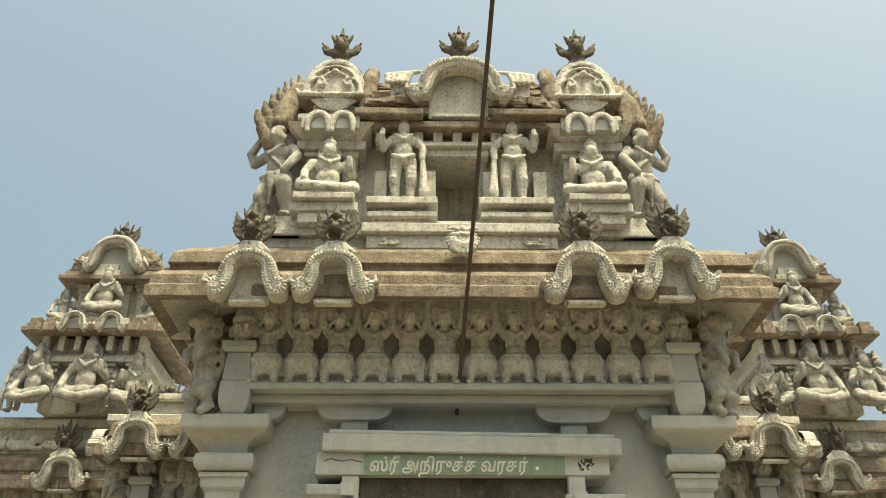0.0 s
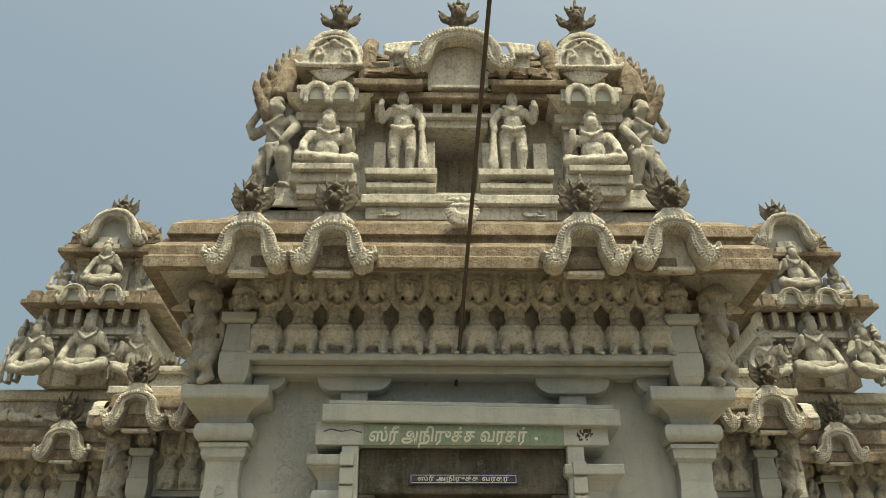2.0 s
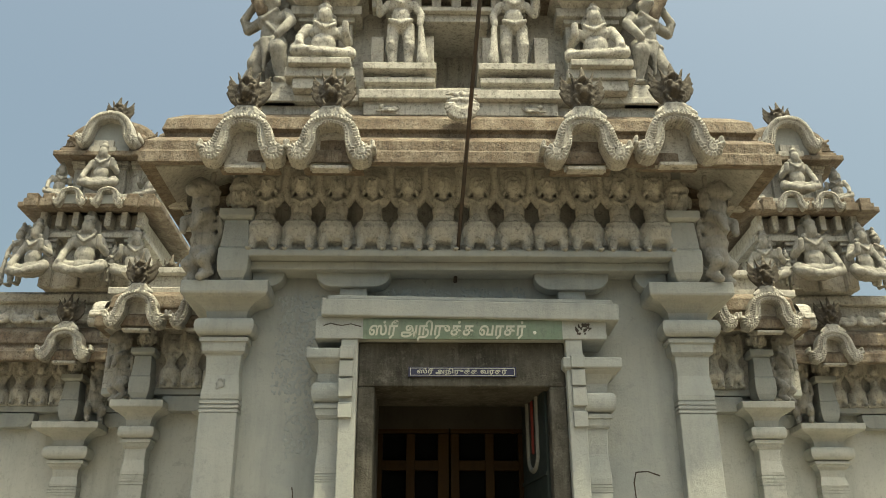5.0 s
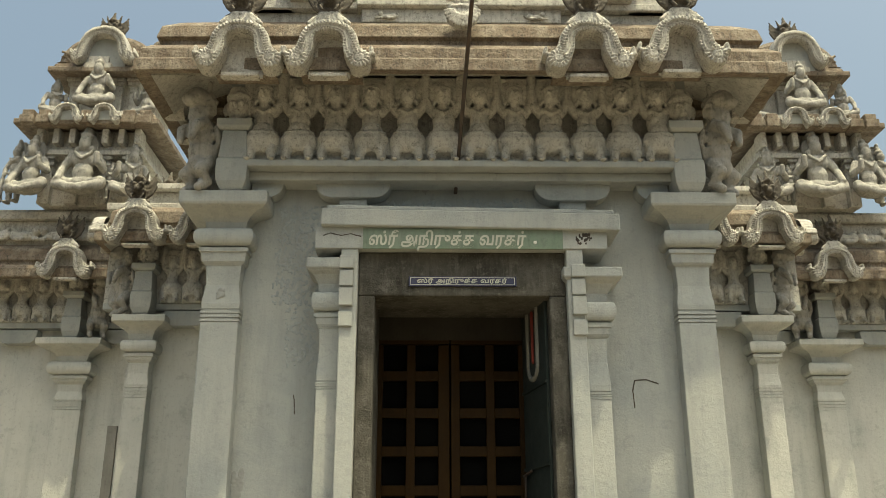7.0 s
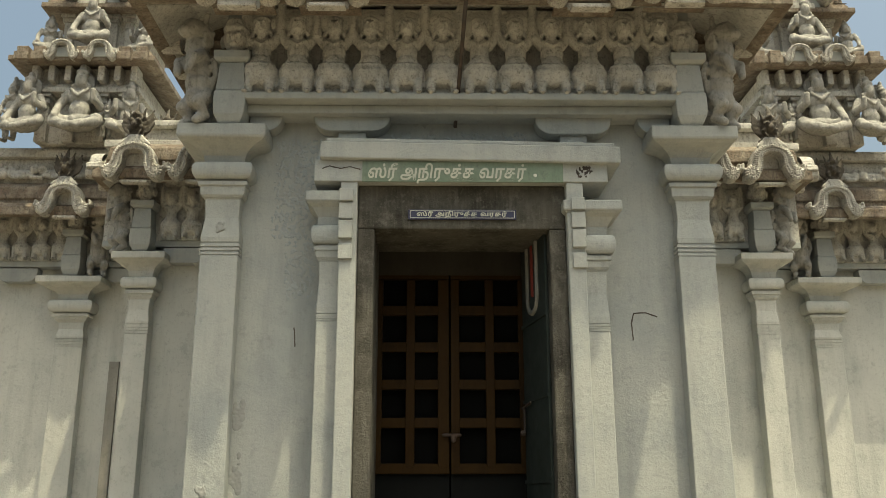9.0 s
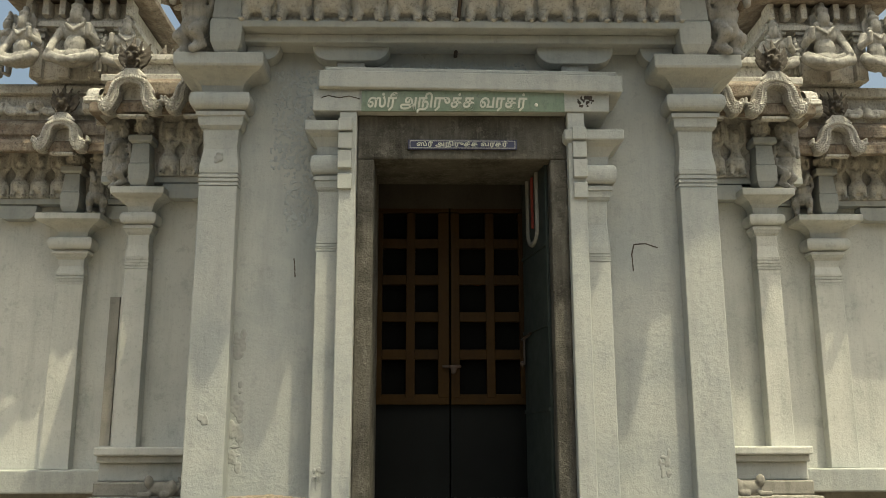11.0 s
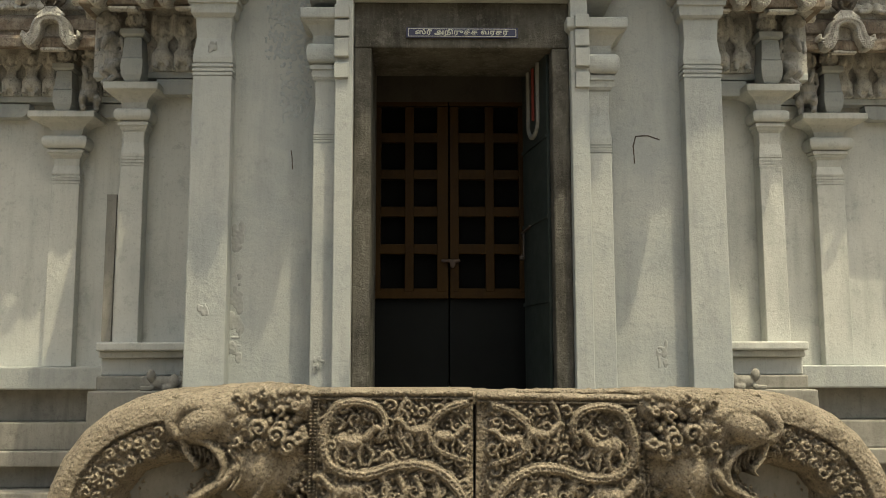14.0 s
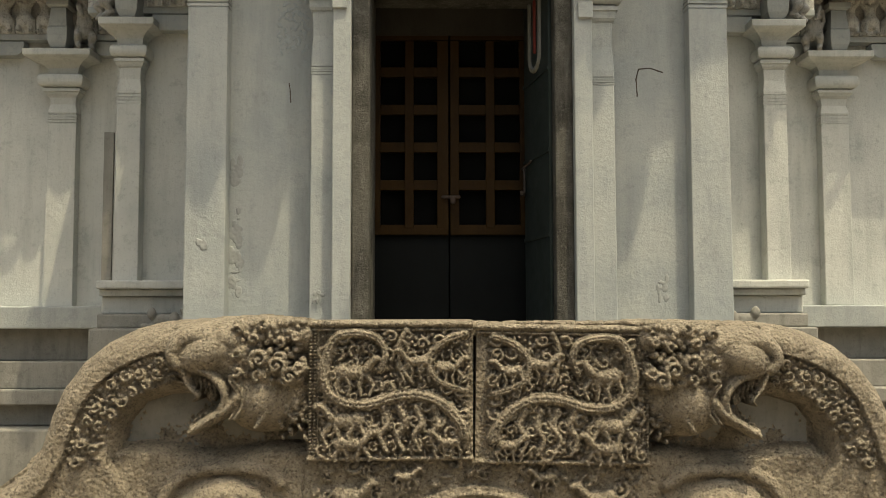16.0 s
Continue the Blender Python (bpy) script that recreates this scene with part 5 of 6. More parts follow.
for s in (-1, 1):
    cx = s * 3.14
    tower(cx, s)
    for dx, z, y, k, g in ((0.0, 5.07, 2.04, 1.18, 0), (0.4, 5.07, 2.08, 0.95, -20), (-0.43, 5.07, 2.04, 1.05, 15), (0.0, 5.93, 2.1, 0.95, 0), (0.42, 5.9, 2.2, 0.75, 25), (-0.4, 5.9, 2.2, 0.7, -25)):
        statue(SEATED_WORN, cx - s * dx, y + 0.05, z, k, g * s, label="weathered grey seated stucco figure on the side tower", group="side tower figures", flip=(s > 0) != (dx > 0), sz=k * 1.15)
    statue(STANDING_WORN, cx + s * 0.62, 2.2, 5.07, 0.95, s * 20, label="weathered grey standing stucco figure beside the side tower", group="side tower attendants")
    statue(STANDING_WORN, cx - s * 0.24, 2.1, 5.07, 0.55, label="small standing stucco attendant on the side tower", group="side tower attendants")
    statue(CRESTS, s * 4.05, 2.3, 5.05, 0.9, name="crest", label="blackened leafy crest on the shrine parapet", category="crest", group="parapet crests")
    statue(CRESTS, s * 2.42, 2.2, 5.05, 1.0, name="crest", label="blackened leafy crest on the bay roof", category="crest", group="parapet crests")
    statue(CRESTS, s * 1.98, 1.2, 5.3, 1.0, name="crest", label="blackened leafy crest on the side eave", category="crest", group="parapet crests")
    statue(CRESTS, s * 1.85, 0.55, 5.32, 0.8, name="crest", label="blackened leafy crest on the side eave", category="crest", group="parapet crests")


# ---- doors, signs and marks ----
def words(name, text, size, x, y, z, mat, parent, wide=None, slant=0.0, thick=0.003):
    cu = bpy.data.curves.new(name, "FONT")
    cu.body, cu.size, cu.extrude, cu.align_x, cu.align_y, cu.shear, cu.offset = text, size, 0.0015, "CENTER", "CENTER", slant, thick
    ob = new("clay_text", cu)
    me = bpy.data.meshes.new_from_object(ob.evaluated_get(bpy.context.evaluated_depsgraph_get()))
    bpy.data.objects.remove(ob)
    me.materials.clear()
    me.materials.append(mat)
    t = part(name, me, mat, parent)
    k = 1.0
    if wide and len(me.vertices):
        xs = [v.co.x for v in me.vertices]
        k = wide / max(1e-6, max(xs) - min(xs))
        mid = (max(xs) + min(xs)) / 2
    else:
        mid = 0
    t.matrix_basis = pose(x, y, z, 90, 0, 0) @ Matrix.Diagonal((k, 1, 1, 1)) @ Matrix.Translation((-mid, 0, 0))
    return t


CHALK = material("faded_white_paint", (0.5, 0.51, 0.45), (0.4, 0.42, 0.37), (0.25, 0.28, 0.24), 4.0, spot=0.35)
NAME = "\u0bb8\u0bcd\u0bb0\u0bc0 \u0b85\u0ba8\u0bbf\u0bb0\u0bc1\u0ba4\u0bcd\u0ba4 \u0bb5\u0bb0\u0ba4\u0bb0\u0bcd"
band = words("painted_lettering", NAME, 0.088, -0.085, 0.005, 4.0, CHALK, None, 0.93, 0.15, 0.0018)
band.scale.y = 1.2
tagged(band, "white hand-painted Tamil words on the green lintel band", "lettering")
tagged(part("painted_dot", Clay().ell((0.43, 0.006, 3.985), (0.012, 0.003, 0.012)).mesh("painted_dot", 0.003, WHITEPAINT, 0), WHITEPAINT), "white painted full stop on the lintel band", "lettering")

sign = thing("name_sign", "small dark blue enamel sign with white Tamil words", "sign")
part("sign_board", boxes((-0.315, 0.32, 0.074, 0.088, 3.735, 3.795)), BLUE, sign, bevel=0.002)
part("sign_border", boxes((-0.305, 0.31, 0.0725, 0.074, 3.785, 3.788), (-0.305, 0.31, 0.0725, 0.074, 3.742, 3.745), (-0.305, -0.302, 0.0725, 0.074, 3.742, 3.788), (0.307, 0.31, 0.0725, 0.074, 3.742, 3.788)), WHITEPAINT, sign)
words("lettering", NAME, 0.036, 0.0, 0.0715, 3.766, CHALK, sign, 0.53, 0.0, 0.0007)

door = thing("lattice_door", "closed ochre wooden double door with open square lattice", "door")
for s, xs in ((-1, (-0.53, -0.485, -0.335, -0.28, -0.135, -0.065)), (1, (-0.055, 0.0, 0.165, 0.22, 0.375, 0.43))):
    leaf = part("door_leaf", boxes((xs[0], xs[5], 0.71, 0.74, 1.735, 2.33)), GREYDOOR_SHADED, door, "grey painted lower panel, darkened to near black for the doorway shade")
    for a, b in ((0, 1), (2, 3), (4, 5)):
        part("upright", boxes((xs[a], xs[b], 0.66, 0.71, 2.33, 3.5)), OCHRE_SHADED, leaf, bevel=0.004)
    for i in range(6):
        z = 2.33 + 0.235 * i - (0.04 if i == 0 else 0)
        part("crossbar", boxes((xs[0], xs[5], 0.664, 0.706, z, z + 0.062)), OCHRE_SHADED, leaf, bevel=0.004)
    # added sheet that paints the darkness seen through the open squares
    part("lattice_shade_sheet", boxes((xs[0], xs[5], 0.735, 0.75, 2.33, 3.55)), GAP_SHADE, leaf, "near-black sheet painted as the shade behind the lattice")
part("bolt", Clay().cap((-0.1, 0.64, 2.52), (0.0, 0.64, 2.52), 0.012).ell((-0.04, 0.63, 2.5), (0.02, 0.012, 0.03)).mesh("bolt", 0.006, IRON, 0), IRON, door, "dark iron bolt")
part("head_beam", boxes((-0.6, 0.6, 0.66, 0.8, 3.53, 3.78)), INNER_SHADE, door)

door.matrix_basis = Matrix.Translation((0.007, 0.2, -0.07)) @ Matrix.Diagonal((1.036, 1.0, 1.036, 1))
leaf = thing("open_door", "grey-green painted door leaf standing open inwards", "door", at=(0.512, 0.2, 1.74))
panel = part("leaf_panel", boxes((-0.02, 0.0, 0.0, 0.5, 0.0, 1.96)), LEAFGREEN_SHADED, leaf, bevel=0.004)
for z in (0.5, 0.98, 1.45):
    part("rail", boxes((-0.028, -0.02, 0.0, 0.5, z, z + 0.02)), LEAFGREEN_SHADED, leaf)
part("latch", Clay().cap((-0.04, 0.3, 0.97), (-0.04, 0.47, 0.95), 0.01).cap((-0.045, 0.42, 0.95), (-0.045, 0.42, 0.8), 0.008).ell((-0.045, 0.46, 0.8), 0.02).mesh("latch", 0.005, IRON, 0), IRON, leaf, "iron latch")
mark = []
for i in range(13):
    a = math.pi + math.pi * i / 12
    mark.append((0.25 + 0.1 * math.cos(a), -0.024, 1.6 + 0.09 * math.sin(a)))
pts = [(0.15, 1.93 - 0.036 * i) for i in range(10)] + [(y, z) for y, _, z in mark] + [(0.35, 1.61 + 0.036 * i) for i in range(10)]
c = Clay()
c.chain([(-0.022, y, z) for y, z in pts], 0.018)
part("white_mark", c.mesh("white_mark", 0.006, MARK_SHADED, 0), MARK_SHADED, leaf, "white painted forehead-mark emblem")
part("red_mark", Clay().chain([(-0.022, 0.25, 1.62 + 0.034 * i) for i in range(10)], 0.014).mesh("red_mark", 0.006, RED, 0), RED, leaf, "red painted middle stroke")
leaf.rotation_euler = (0, 0, radians(10))
tagged(part("inner_roof_beam", boxes((-0.6, 0.6, 0.62, 0.66, 3.72, 3.95)), INNER_SHADE), "plaster beam inside the doorway, coloured dark for its shade", "beam", kind="structure")

# worn patch beside the right of the name band, and a crack in the wall
rnd = random.Random(3)


def worn_patch(name, x, y, z, w, h, n, mat, label, r=0.02):
    c = Clay()
    for i in range(n):
        c.ell((x + rnd.uniform(-w, w), y, z + rnd.uniform(-h, h)), (rnd.uniform(0.4, 1.2) * r, 0.003, rnd.uniform(0.4, 1.6) * r))
    return tagged(part(name, c.mesh(name, 0.004, mat, 0.002, 60, 0), mat), label, "stain")


STAIN = material("damp_grey_stain", (0.31, 0.32, 0.31), (0.27, 0.28, 0.272), (0.2, 0.205, 0.2), 3.0, spot=0.2)
worn_patch("flaked_patch", 0.71, 0.02, 4.02, 0.06, 0.02, 16, IRON, "flaked dark spots beside the name band", 0.01)
for z, w, h, n in ((2.62, 0.025, 0.06, 14), (2.3, 0.035, 0.1, 16), (2.05, 0.03, 0.12, 16)):
    worn_patch("damp_stain", -1.285, 0.3, z, w, h, n, STAIN, "grey damp stain on the limewash", 0.025)
worn_patch("damp_stain", -1.44, 0.2, 3.72, 0.02, 0.03, 10, STAIN, "grey flaked spot on the pillar neck", 0.015)
worn_patch("damp_stain", -0.25, 0.3, 4.43, 0.04, 0.008, 8, STAIN, "grey worn patch on the wall over the lintel", 0.02)
FLAKE = material("flaked_blue_grey_plaster", (0.33, 0.36, 0.37), (0.27, 0.3, 0.31), (0.42, 0.435, 0.43), 5.0, 0.2, spot=0.5, fine=60, bump=0.9)
worn_patch("flaked_plaster", -1.0, 0.3, 4.0, 0.15, 0.32, 420, FLAKE, "blue-grey patch where the limewash has flaked", 0.012)
worn_patch("flaked_plaster", -0.97, 0.3, 3.5, 0.09, 0.2, 160, FLAKE, "blue-grey patch where the limewash has flaked", 0.011)
worn_patch("flaked_plaster", -0.3, 0.3, 4.31, 0.24, 0.05, 130, FLAKE, "blue-grey patch where the limewash has flaked", 0.011)
worn_patch("flaked_plaster", 0.2, 0.3, 4.33, 0.22, 0.045, 110, FLAKE, "blue-grey patch where the limewash has flaked", 0.011)
worn_patch("flaked_patch", 0.71, 0.02, 3.985, 0.03, 0.006, 6, IRON, "flaked dark spots beside the name band", 0.008)
worn_patch("damp_stain", 1.15, 0.3, 1.95, 0.03, 0.06, 12, STAIN, "grey damp stain on the limewash", 0.018)
worn_patch("damp_stain", -1.45, 0.2, 2.2, 0.04, 0.02, 8, STAIN, "grey damp stain on the pillar", 0.015)
worn_patch("damp_stain", -0.79, 0.1, 1.9, 0.03, 0.03, 8, STAIN, "grey damp stain on the pilaster foot", 0.015)
c = Clay().chain([(-0.82, 0.02, 4.03), (-0.78, 0.02, 4.045), (-0.72, 0.02, 4.03), (-0.66, 0.02, 4.04), (-0.6, 0.02, 4.025)], 0.004)
tagged(part("wall_crack", c.mesh("wall_crack", 0.0025, IRON, 0.003, 80, 0), IRON), "thin dark crack in the lintel plaster", "crack")
c = Clay().chain([(1.02, 0.3, 3.06), (1.015, 0.3, 3.16), (1.03, 0.3, 3.22), (1.1, 0.3, 3.225), (1.17, 0.3, 3.2)], 0.0045)
tagged(part("wall_crack", c.mesh("wall_crack", 0.0025, IRON, 0.002, 80, 0), IRON), "thin dark crack in the wall plaster", "crack")
c = Clay().chain([(-0.98, 0.3, 3.02), (-0.985, 0.3, 3.1), (-0.99, 0.3, 3.13)], 0.004)
tagged(part("wall_crack", c.mesh("wall_crack", 0.0025, IRON, 0.002, 80, 0), IRON), "thin dark crack in the wall plaster", "crack")
tagged(part("wall_slot", boxes((-2.6, -2.53, 1.84, 1.87, 2.05, 3.15)), PLINTH), "narrow brown slot beside the pilaster", "slot", kind="structure")


# ---- carved balustrade ----
def vine_panel(name, w, h, hand, seed):
    """Scrolling stem with beasts, leaves and a beaded border."""
    rn = random.Random(seed)
    r = Relief(0, w, 0, h, 0.0036)
    u = (lambda x: x) if hand > 0 else (lambda x: w - x)
    for x, z in darts(rn, 2500, 0.021, lambda q: (q.uniform(0.06, w - 0.03), q.uniform(0.03, h - 0.06))):
        r.boss(x, z, rn.uniform(0.013, 0.022), rn.uniform(0.008, 0.012), 0.024, rn.uniform(0, 180))
    for x, z in darts(rn, 900, 0.062, lambda q: (q.uniform(0.07, w - 0.04), q.uniform(0.05, h - 0.075))):
        k = rn.uniform(0.026, 0.036)
        r.boss(x, z, k * 1.1, k * 1.1, 0.016)
        r.curl(x, z, k, 0.032, rn, thick=k * 0.36, turns=rn.uniform(0.7, 1.1))
    for x, z, k, way in ((0.22, 0.42, 1.0, 1), (0.18, 0.19, 1.1, -1), (0.21, 0.08, 0.95, 1), (0.52, 0.47, 0.8, -1), (0.67, 0.44, 0.72, 1), (0.67, 0.09, 0.7, -1)):
        r.boss(u(x), z, 0.11 * k, 0.085 * k, 0.006)
        r.beast(u(x), z, k * 1.15, way * hand, 0.042)
    for x in (0.36, 0.44, 0.52, 0.6):
        r.stroke([(u(x), 0.25), (u(x + 0.022), 0.18), (u(x - 0.014), 0.12), (u(x + 0.016), 0.05)], 0.024, 0.013, 0.035)
        r.boss(u(x), 0.255, 0.02, 0.022, 0.04)
        r.stroke([(u(x), 0.22), (u(x + 0.04), 0.2), (u(x + 0.035), 0.15)], 0.011, 0.008, 0.026)
    low = [(0.1, 0.52), (0.075, 0.42), (0.1, 0.33), (0.18, 0.275), (0.3, 0.27), (0.42, 0.305), (0.54, 0.31), (0.64, 0.27), (0.72, 0.19), (0.745, 0.12)]
    r.stroke([(u(x), z) for x, z in low], 0.03, 0.034, 0.046, groove=True)
    r.stroke([(u(x), z) for x, z in ((0.1, 0.52), (0.14, 0.585), (0.23, 0.605), (0.33, 0.58), (0.37, 0.51), (0.345, 0.43))], 0.03, 0.02, 0.046, groove=True)
    r.stroke([(u(x), z) for x, z in ((0.75, 0.6), (0.66, 0.57), (0.585, 0.5), (0.59, 0.41), (0.66, 0.36), (0.75, 0.33))], 0.024, 0.02, 0.04, groove=True)
    r.stroke([(u(x), z) for x, z in ((0.47, 0.62), (0.435, 0.54), (0.45, 0.44), (0.5, 0.37))], 0.016, 0.014, 0.034)
    # border: rolls above and below, two rows of beads down the outer edge
    r.stroke([(0.0, h - 0.018), (w, h - 0.018)], 0.018, 0.018, 0.03)
    r.stroke([(0.0, h - 0.045), (w, h - 0.045)], 0.008, 0.008, 0.022)
    r.stroke([(0.0, 0.012), (w, 0.012)], 0.013, 0.013, 0.024)
    for i in range(int(h / 0.0165)):
        for x in (0.012, 0.034):
            r.boss(u(x), 0.008 + i * 0.0165, 0.0088, 0.0075, 0.022)
        if i * 0.0165 < w:
            for j in (0, 1, 2):
                r.boss(min(w, i * 0.0165 + j * h), h - 0.032, 0.007, 0.006, 0.02)
    r.stroke([(u(0.048), 0.0), (u(0.048), h)], 0.006, 0.006, 0.018)
    r.H = np.where(r.H > 0, r.H * 1.45, r.H)
    return r.mesh(name, GRANITE, 0.25, 0.005, 75)


OUTER = [(1.3, 1.79), (1.4, 1.786), (1.5, 1.775), (1.62, 1.742), (1.75, 1.678), (1.87, 1.582), (1.96, 1.462), (2.02, 1.32), (2.06, 1.18), (2.12, 1.08), (2.24, 0.99), (2.36, 0.9), (2.46, 0.76), (2.5, 0.4)]


def polyline_distance(X, Z, pts):
    best = np.full(X.shape, 9.0)
    for (ax, az), (bx, bz) in zip(pts[:-1], pts[1:]):
        dx, dz = bx - ax, bz - az
        t = np.clip(((X - ax) * dx + (Z - az) * dz) / (dx * dx + dz * dz), 0, 1)
        best = np.minimum(best, np.hypot(X - ax - t * dx, Z - az - t * dz))
    return best


def inside(X, Z, poly):
    hit = np.zeros(X.shape, bool)
    for (ax, az), (bx, bz) in zip(poly, poly[1:] + poly[:1]):
        cross = ((az > Z) != (bz > Z)) & (X < (bx - ax) * (Z - az) / ((bz - az) if bz != az else 1e-9) + ax)
        hit ^= cross
    return hit


def swept_rail():
    """The sweeping rail with its smooth outer roll and a strip of curled leaves, and the dark hollow and ledge within."""
    rn = random.Random(21)
    r = Relief(0.74, 2.56, 0.4, 1.82, 0.0062)
    X, Z = r.X, r.Z
    keep = inside(X, Z, [(0.74, 1.72), (1.2, 1.75)] + OUTER + [(0.74, 0.4)])
    d = polyline_distance(X, Z, OUTER)
    inner = [(1.1, 1.5), (1.28, 1.42), (1.45, 1.42), (1.58, 1.38), (1.66, 1.28), (1.68, 1.12), (1.6, 0.98), (1.55, 0.8), (1.55, 0.4), (2.56, 0.4), (2.56, 1.9), (1.1, 1.9)]
    rail = inside(X, Z, inner)
    edge = np.clip(d / 0.11, 0, 1)
    body = 0.2 * np.sqrt(np.clip(1 - (1 - edge) ** 2, 0, 1))
    body = np.where(d > 0.15, 0.165, np.where(d > 0.11, 0.2, body))
    rim = polyline_distance(X, Z, inner[:9])
    body = body * np.sqrt(np.clip(rim / 0.05, 0, 1))
    r.H = np.where(rail, body, -0.1)
    ledge = np.clip((1.17 + 0.02 * np.sin(9 * X) - Z) / 0.05, 0, 1)
    r.H = np.maximum(r.H, 0.12 * np.sqrt(ledge))
    def strip(x, z, a=0.165, b=0.31):
        q = np.array([[x]]), np.array([[z]])
        return a < polyline_distance(q[0], q[1], OUTER)[0, 0] < b and inside(q[0], q[1], inner)[0, 0]

    spread = lambda q: (q.uniform(1.2, 1.9), q.uniform(1.12, 1.7))
    for x, z in darts(rn, 2600, 0.027, spread, strip):
        r.boss(x, z, rn.uniform(0.013, 0.02), rn.uniform(0.008, 0.012), 0.018, rn.uniform(0, 180), base=0.17)
    for x, z in darts(rn, 1400, 0.052, spread, lambda x, z: strip(x, z, 0.19, 0.29)):
        k = rn.uniform(0.024, 0.031)
        r.boss(x, z, k, k, 0.012, base=0.17)
        r.curl(x, z, k, 0.028, rn, thick=k * 0.34, base=0.175, turns=1.0)
    # scroll stone at the foot
    r.boss(1.17, 0.83, 0.24, 0.21, 0.2, 0, 0.08)
    for i in range(60):
        a, k = rn.uniform(0, 6.28), rn.uniform(0, 0.9)
        x, z = 1.17 + 0.2 * k * math.cos(a), 0.83 + 0.18 * k * math.sin(a)
        r.curl(x, z, rn.uniform(0.02, 0.038), 0.02, rn, base=0.08 + 0.2 * math.sqrt(1 - k * k) - 0.004)
    r.stroke([(0.9, 1.0), (1.0, 1.06), (1.17, 1.075), (1.34, 1.05), (1.44, 0.96), (1.47, 0.8)], 0.035, 0.035, 0.05, 0.11)
    return r.mesh("trunk_rail", GRANITE, 0.12, 0.005, 60, keep)


def beast_head():
    """Roaring elephant-lion: smooth brow and trunk, curled mane, bared teeth and hooked jaw."""
    rn = random.Random(8)
    r = Relief(0.72, 1.46, 1.18, 1.84, 0.0048)
    r.H[:] = -1
    r.boss(1.0, 1.42, 0.2, 0.19, 0.27, 0, 0.05)
    r.boss(0.9, 1.5, 0.2, 0.27, 0.2, 0, 0.06)
    r.boss(1.12, 1.62, 0.27, 0.17, 0.25, 0, 0.07)
    r.boss(1.24, 1.63, 0.18, 0.12, 0.25, -20, 0.13)
    r.stroke([(0.8, 1.69), (1.0, 1.71), (1.2, 1.7)], 0.1, 0.1, 0.2, 0.06)
    r.stroke([(1.12, 1.69), (1.26, 1.705), (1.345, 1.69), (1.39, 1.63), (1.365, 1.575)], 0.095, 0.05, 0.22, 0.12)
    # upper lip, lower jaw with hooked tip, tongue and teeth
    r.stroke([(1.375, 1.59), (1.31, 1.562), (1.23, 1.535), (1.175, 1.49), (1.145, 1.428), (1.16, 1.37)], 0.03, 0.026, 0.11, 0.22)
    r.stroke([(1.09, 1.42), (1.14, 1.365), (1.2, 1.325), (1.265, 1.285), (1.3, 1.262)], 0.04, 0.024, 0.13, 0.2)
    r.boss(1.288, 1.278, 0.03, 0.026, 0.1, 30, 0.23)
    for i in range(7):
        x, z = 1.345 - 0.023 * i, 1.55 - 0.012 * i
        r.stroke([(x, z), (x - 0.014, z - 0.045), (x - 0.004, z - 0.07)], 0.011, 0.006, 0.07, 0.2)
    for i in range(5):
        x = 1.185 + 0.024 * i
        r.stroke([(x, 1.345 - 0.016 * i), (x + 0.006, 1.38 - 0.016 * i)], 0.01, 0.006, 0.07, 0.22)
    r.stroke([(1.345, 1.55), (1.32, 1.48), (1.275, 1.43), (1.29, 1.405)], 0.017, 0.009, 0.08, 0.24)
    r.boss(1.215, 1.425, 0.032, 0.026, 0.06, 0, 0.2)
    for q in (0.0, 0.022):
        r.stroke([(1.12 - q, 1.5), (1.085 - q, 1.44), (1.09 - q, 1.37), (1.12 - q, 1.32)], 0.011, 0.009, 0.03, 0.285)
    for k in (0.05, 0.036, 0.02):
        r.boss(1.185, 1.66, k, k * 0.7, 0.03 + 0.4 * (0.05 - k), -15, 0.29)
    r.stroke([(1.1, 1.73), (1.18, 1.715), (1.26, 1.7)], 0.018, 0.014, 0.04, 0.28)
    # mane of tight curls
    r.stroke([(0.8, 1.72), (0.95, 1.735), (1.08, 1.74)], 0.06, 0.05, 0.06, 0.24)
    for x, z in darts(rn, 1500, 0.03, lambda q: (q.uniform(0.78, 1.12), q.uniform(1.5, 1.775))):
        k = rn.uniform(0.016, 0.025)
        r.boss(x, z, k, k * rn.uniform(0.7, 1.0), 0.045, rn.uniform(0, 180), 0.27)
    for x, z in darts(rn, 500, 0.075, lambda q: (q.uniform(0.79, 1.09), q.uniform(1.5, 1.76))):
        k = rn.uniform(0.022, 0.03)
        r.boss(x, z, k * 1.1, k * 1.1, 0.035, 0, 0.29)
        r.curl(x, z, k, 0.026, rn, thick=k * 0.4, base=0.315, turns=0.8)
    for x, z, k in ((0.98, 1.6, 0.045), (0.9, 1.57, 0.042), (0.84, 1.52, 0.04)):
        r.boss(x, z, k * 1.15, k * 1.15, 0.04, 0, 0.285)
        r.curl(x, z, k, 0.028, rn, base=0.32, turns=1.3)
    for i in range(40):
        x, z = rn.uniform(0.76, 0.9), rn.uniform(1.22, 1.52)
        r.boss(x, z, rn.uniform(0.012, 0.026), rn.uniform(0.01, 0.018), 0.04, rn.uniform(0, 180), 0.2)
    r.stroke([(0.96, 1.55), (0.93, 1.46), (0.95, 1.36), (1.0, 1.28)], 0.018, 0.014, 0.03, 0.27)
    keep = r.H > -0.5
    return r.mesh("beast_head", GRANITE, 0.1, 0.0045, 65, keep)


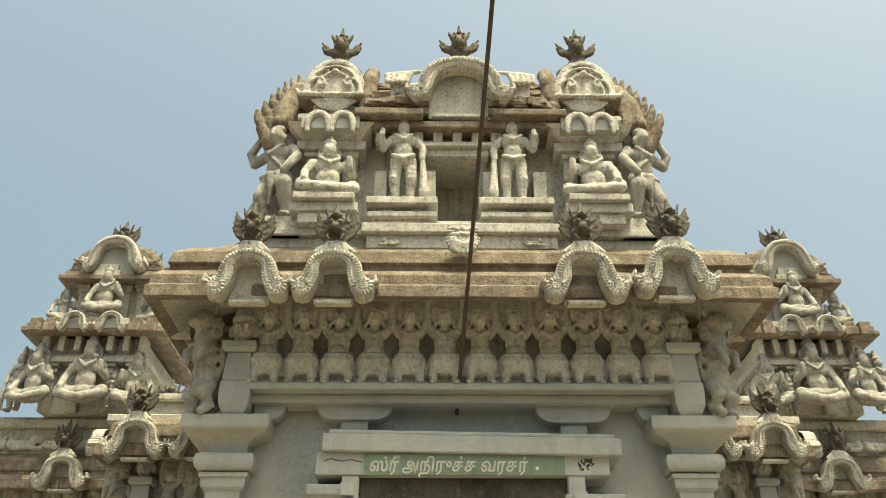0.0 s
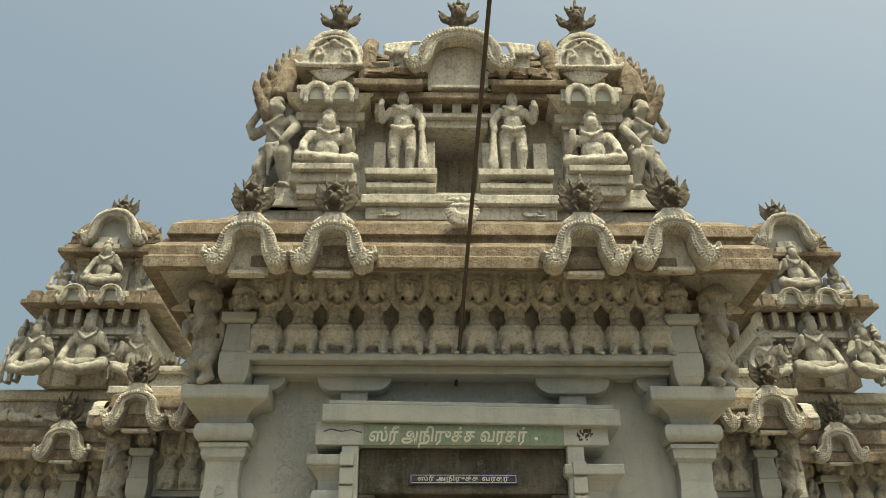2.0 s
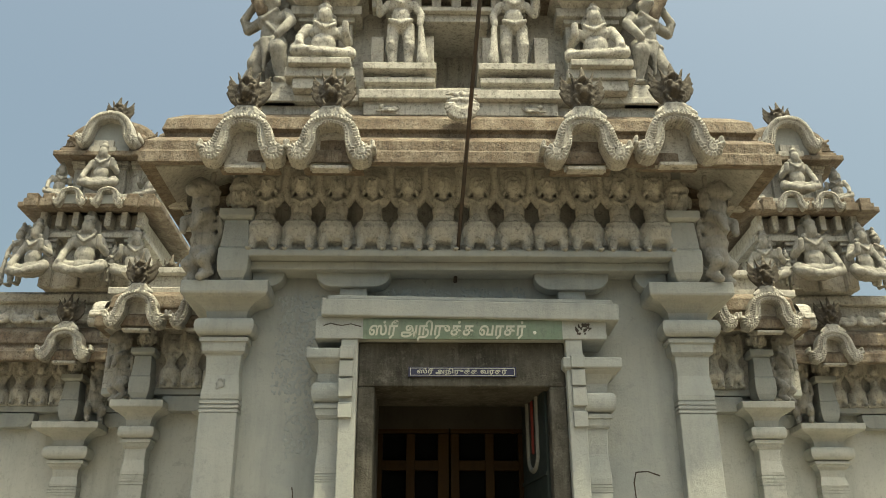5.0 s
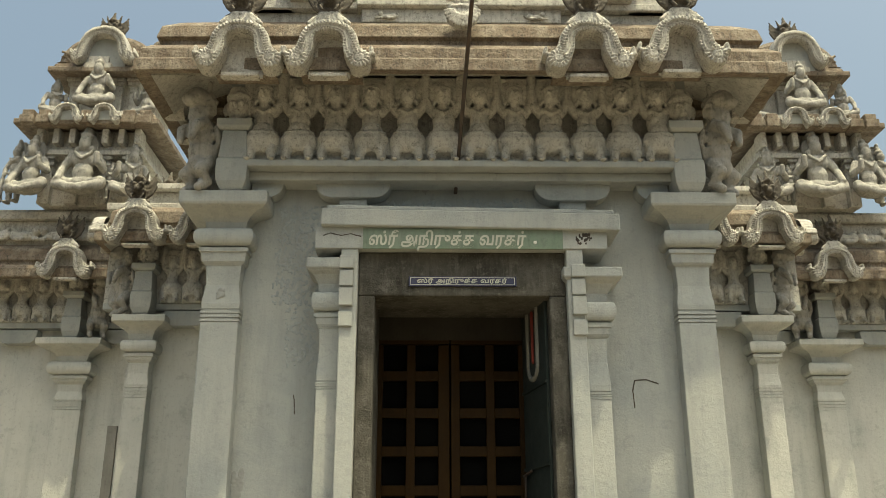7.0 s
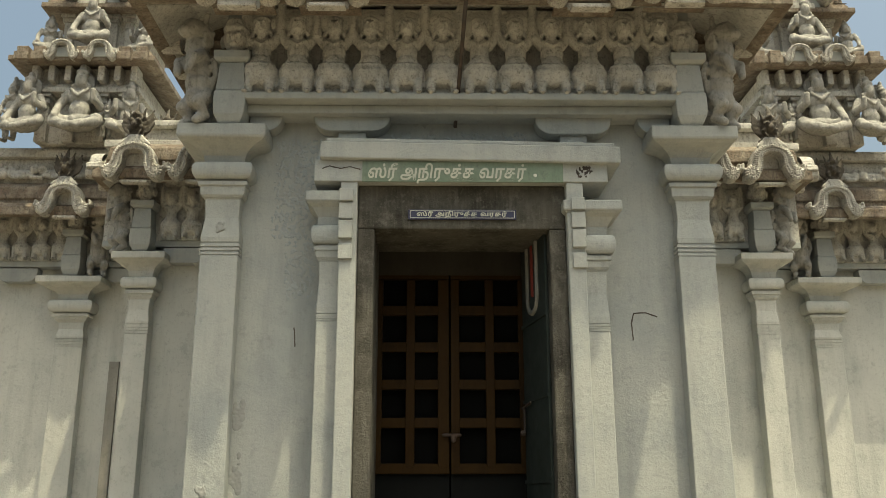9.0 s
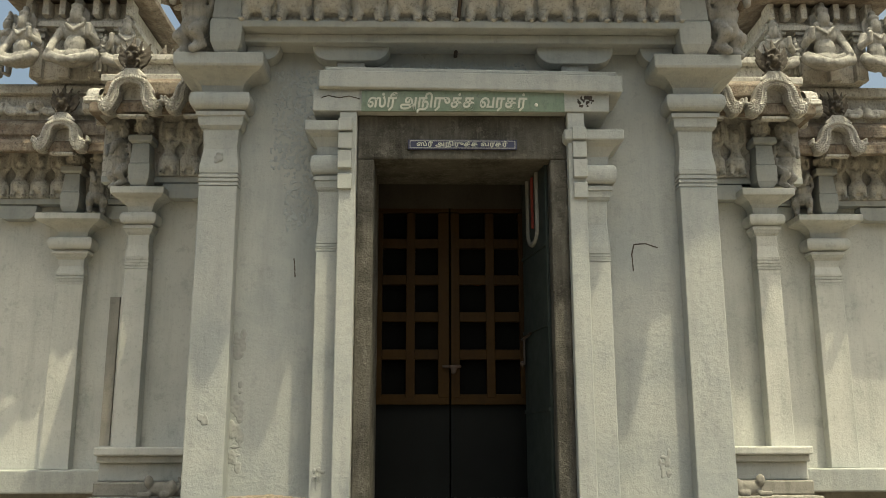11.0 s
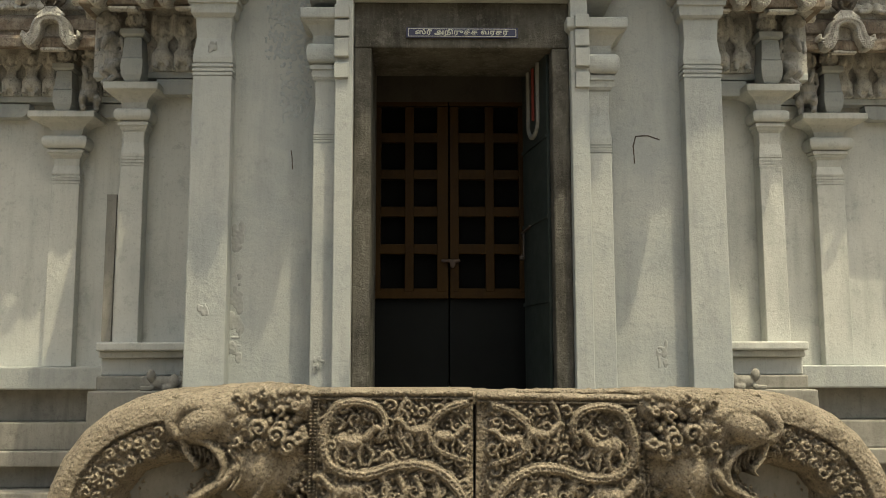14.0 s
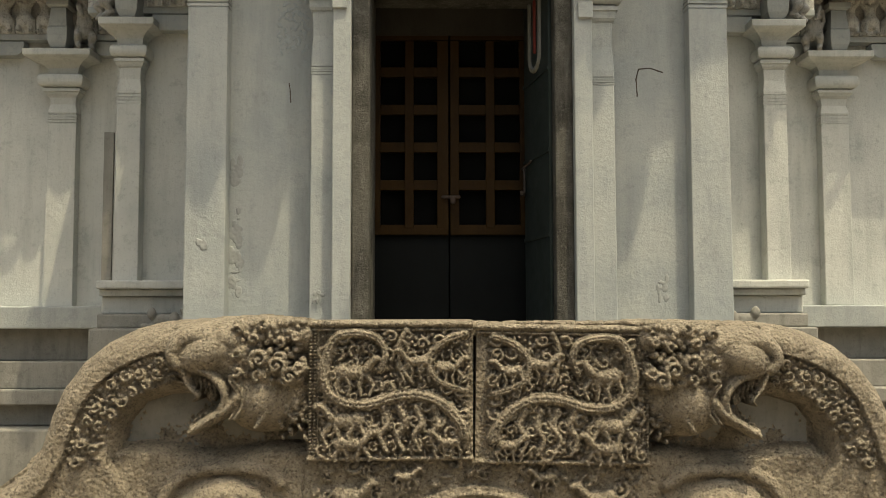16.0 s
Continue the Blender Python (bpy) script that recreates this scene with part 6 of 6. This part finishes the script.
def arch_band():
    """Carved arch under the panels, with knotted foliage in its corners."""
    rn = random.Random(5)
    r = Relief(-0.78, 0.86, 0.4, 1.125, 0.0062)
    X, Z = r.X, r.Z
    q = np.hypot((X - 0.04) / 1.02, (Z - 0.42) * 0.98)
    keep = q > 0.5
    r.H = np.where(q < 0.56, 0.13, 0.09) * np.clip((q - 0.495) / 0.02, 0, 1)
    for i in range(420):
        x, z = rn.uniform(-0.76, 0.84), rn.uniform(0.42, 1.11)
        k = math.hypot((x - 0.04) / 1.02, (z - 0.42) * 0.98)
        if k > 0.58:
            if rn.random() < 0.35:
                r.curl(x, z, rn.uniform(0.02, 0.045), 0.034, rn, base=0.09)
            else:
                r.boss(x, z, rn.uniform(0.012, 0.035), rn.uniform(0.01, 0.018), 0.034, rn.uniform(0, 180), 0.09)
    for i in range(70):
        a = math.pi * (0.02 + 0.96 * i / 69)
        r.boss(0.04 + 0.53 * 1.02 * math.cos(a), 0.42 + 0.53 / 0.98 * math.sin(a), 0.016, 0.012, 0.02, 0, 0.13)
    for x, z, k, way in ((-0.56, 0.95, 1.1, 1), (0.62, 0.93, 1.1, -1), (-0.3, 1.04, 0.7, 1), (0.36, 1.03, 0.7, -1)):
        r.beast(x, z, k, way, 0.05, 0.1)
    return r.mesh("arch_band", GRANITE, 0.15, 0.003, 55, keep)


bal = thing("stone_balustrade", "carved granite balustrade before the landing, sunlit on top", "balustrade")
part("carved_panel", vine_panel("carved_panel", 0.79, 0.665, 1, 4), GRANITE, bal, "granite panel carved with vines and beasts").matrix_basis = pose(-0.765, -0.475, 1.115)
part("carved_panel", vine_panel("carved_panel", 0.83, 0.665, -1, 9), GRANITE, bal, "granite panel carved with vines and beasts").matrix_basis = pose(0.032, -0.475, 1.1, 0, 1.0, 0)
part("arch_band", arch_band(), GRANITE, bal, "carved stone arch band under the panels").matrix_basis = pose(0, -0.36, 0)
HEAD_STONE, RAIL_STONE = beast_head(), swept_rail()
for s in (-1, 1):
    m = Matrix.Diagonal((float(s), 1, 1, 1))
    part("beast_head", HEAD_STONE, GRANITE, bal, "granite roaring beast head with curled mane").matrix_basis = pose(0.0 if s < 0 else 0.07, -0.25, 0.0 if s < 0 else -0.03) @ m
    part("trunk_rail", RAIL_STONE, GRANITE, bal, "smooth sweeping granite rail with leaf carving").matrix_basis = pose(0.0 if s < 0 else 0.06, -0.3, 0.0 if s < 0 else -0.02) @ m
c = Clay().box(-0.8, 0.9, -0.46, -0.2, 1.7, 1.768)
rn = random.Random(2)
for i in range(110):
    c.ell((rn.uniform(-0.78, 0.88), rn.uniform(-0.47, -0.22), 1.762), (rn.uniform(0.02, 0.07), 0.03, 0.014))
for s in (-1, 1):
    for i in range(16):
        c.ell((s * (0.8 + 0.04 * i), -0.36, 1.755 - 0.0008 * i), (0.05, 0.12, 0.03))
part("coping", c.mesh("coping", 0.01, GRANITE, 0.007, 35), GRANITE, bal, "rough sunlit stone top")
part("core", boxes((-1.5, 1.5, -0.17, -0.1, 0.6, 1.7), (-0.8, 0.9, -0.24, -0.17, 0.0, 1.7)), GRANITE, bal)
for s in (-1, 1):
    statue(WORN_BEAST, s * 2.05, 1.56, 1.7, 1.2, name="stone_cow", label="small worn stone animal on the plinth edge", category="carving", group="plinth carvings", flip=s > 0, sz=1.6)
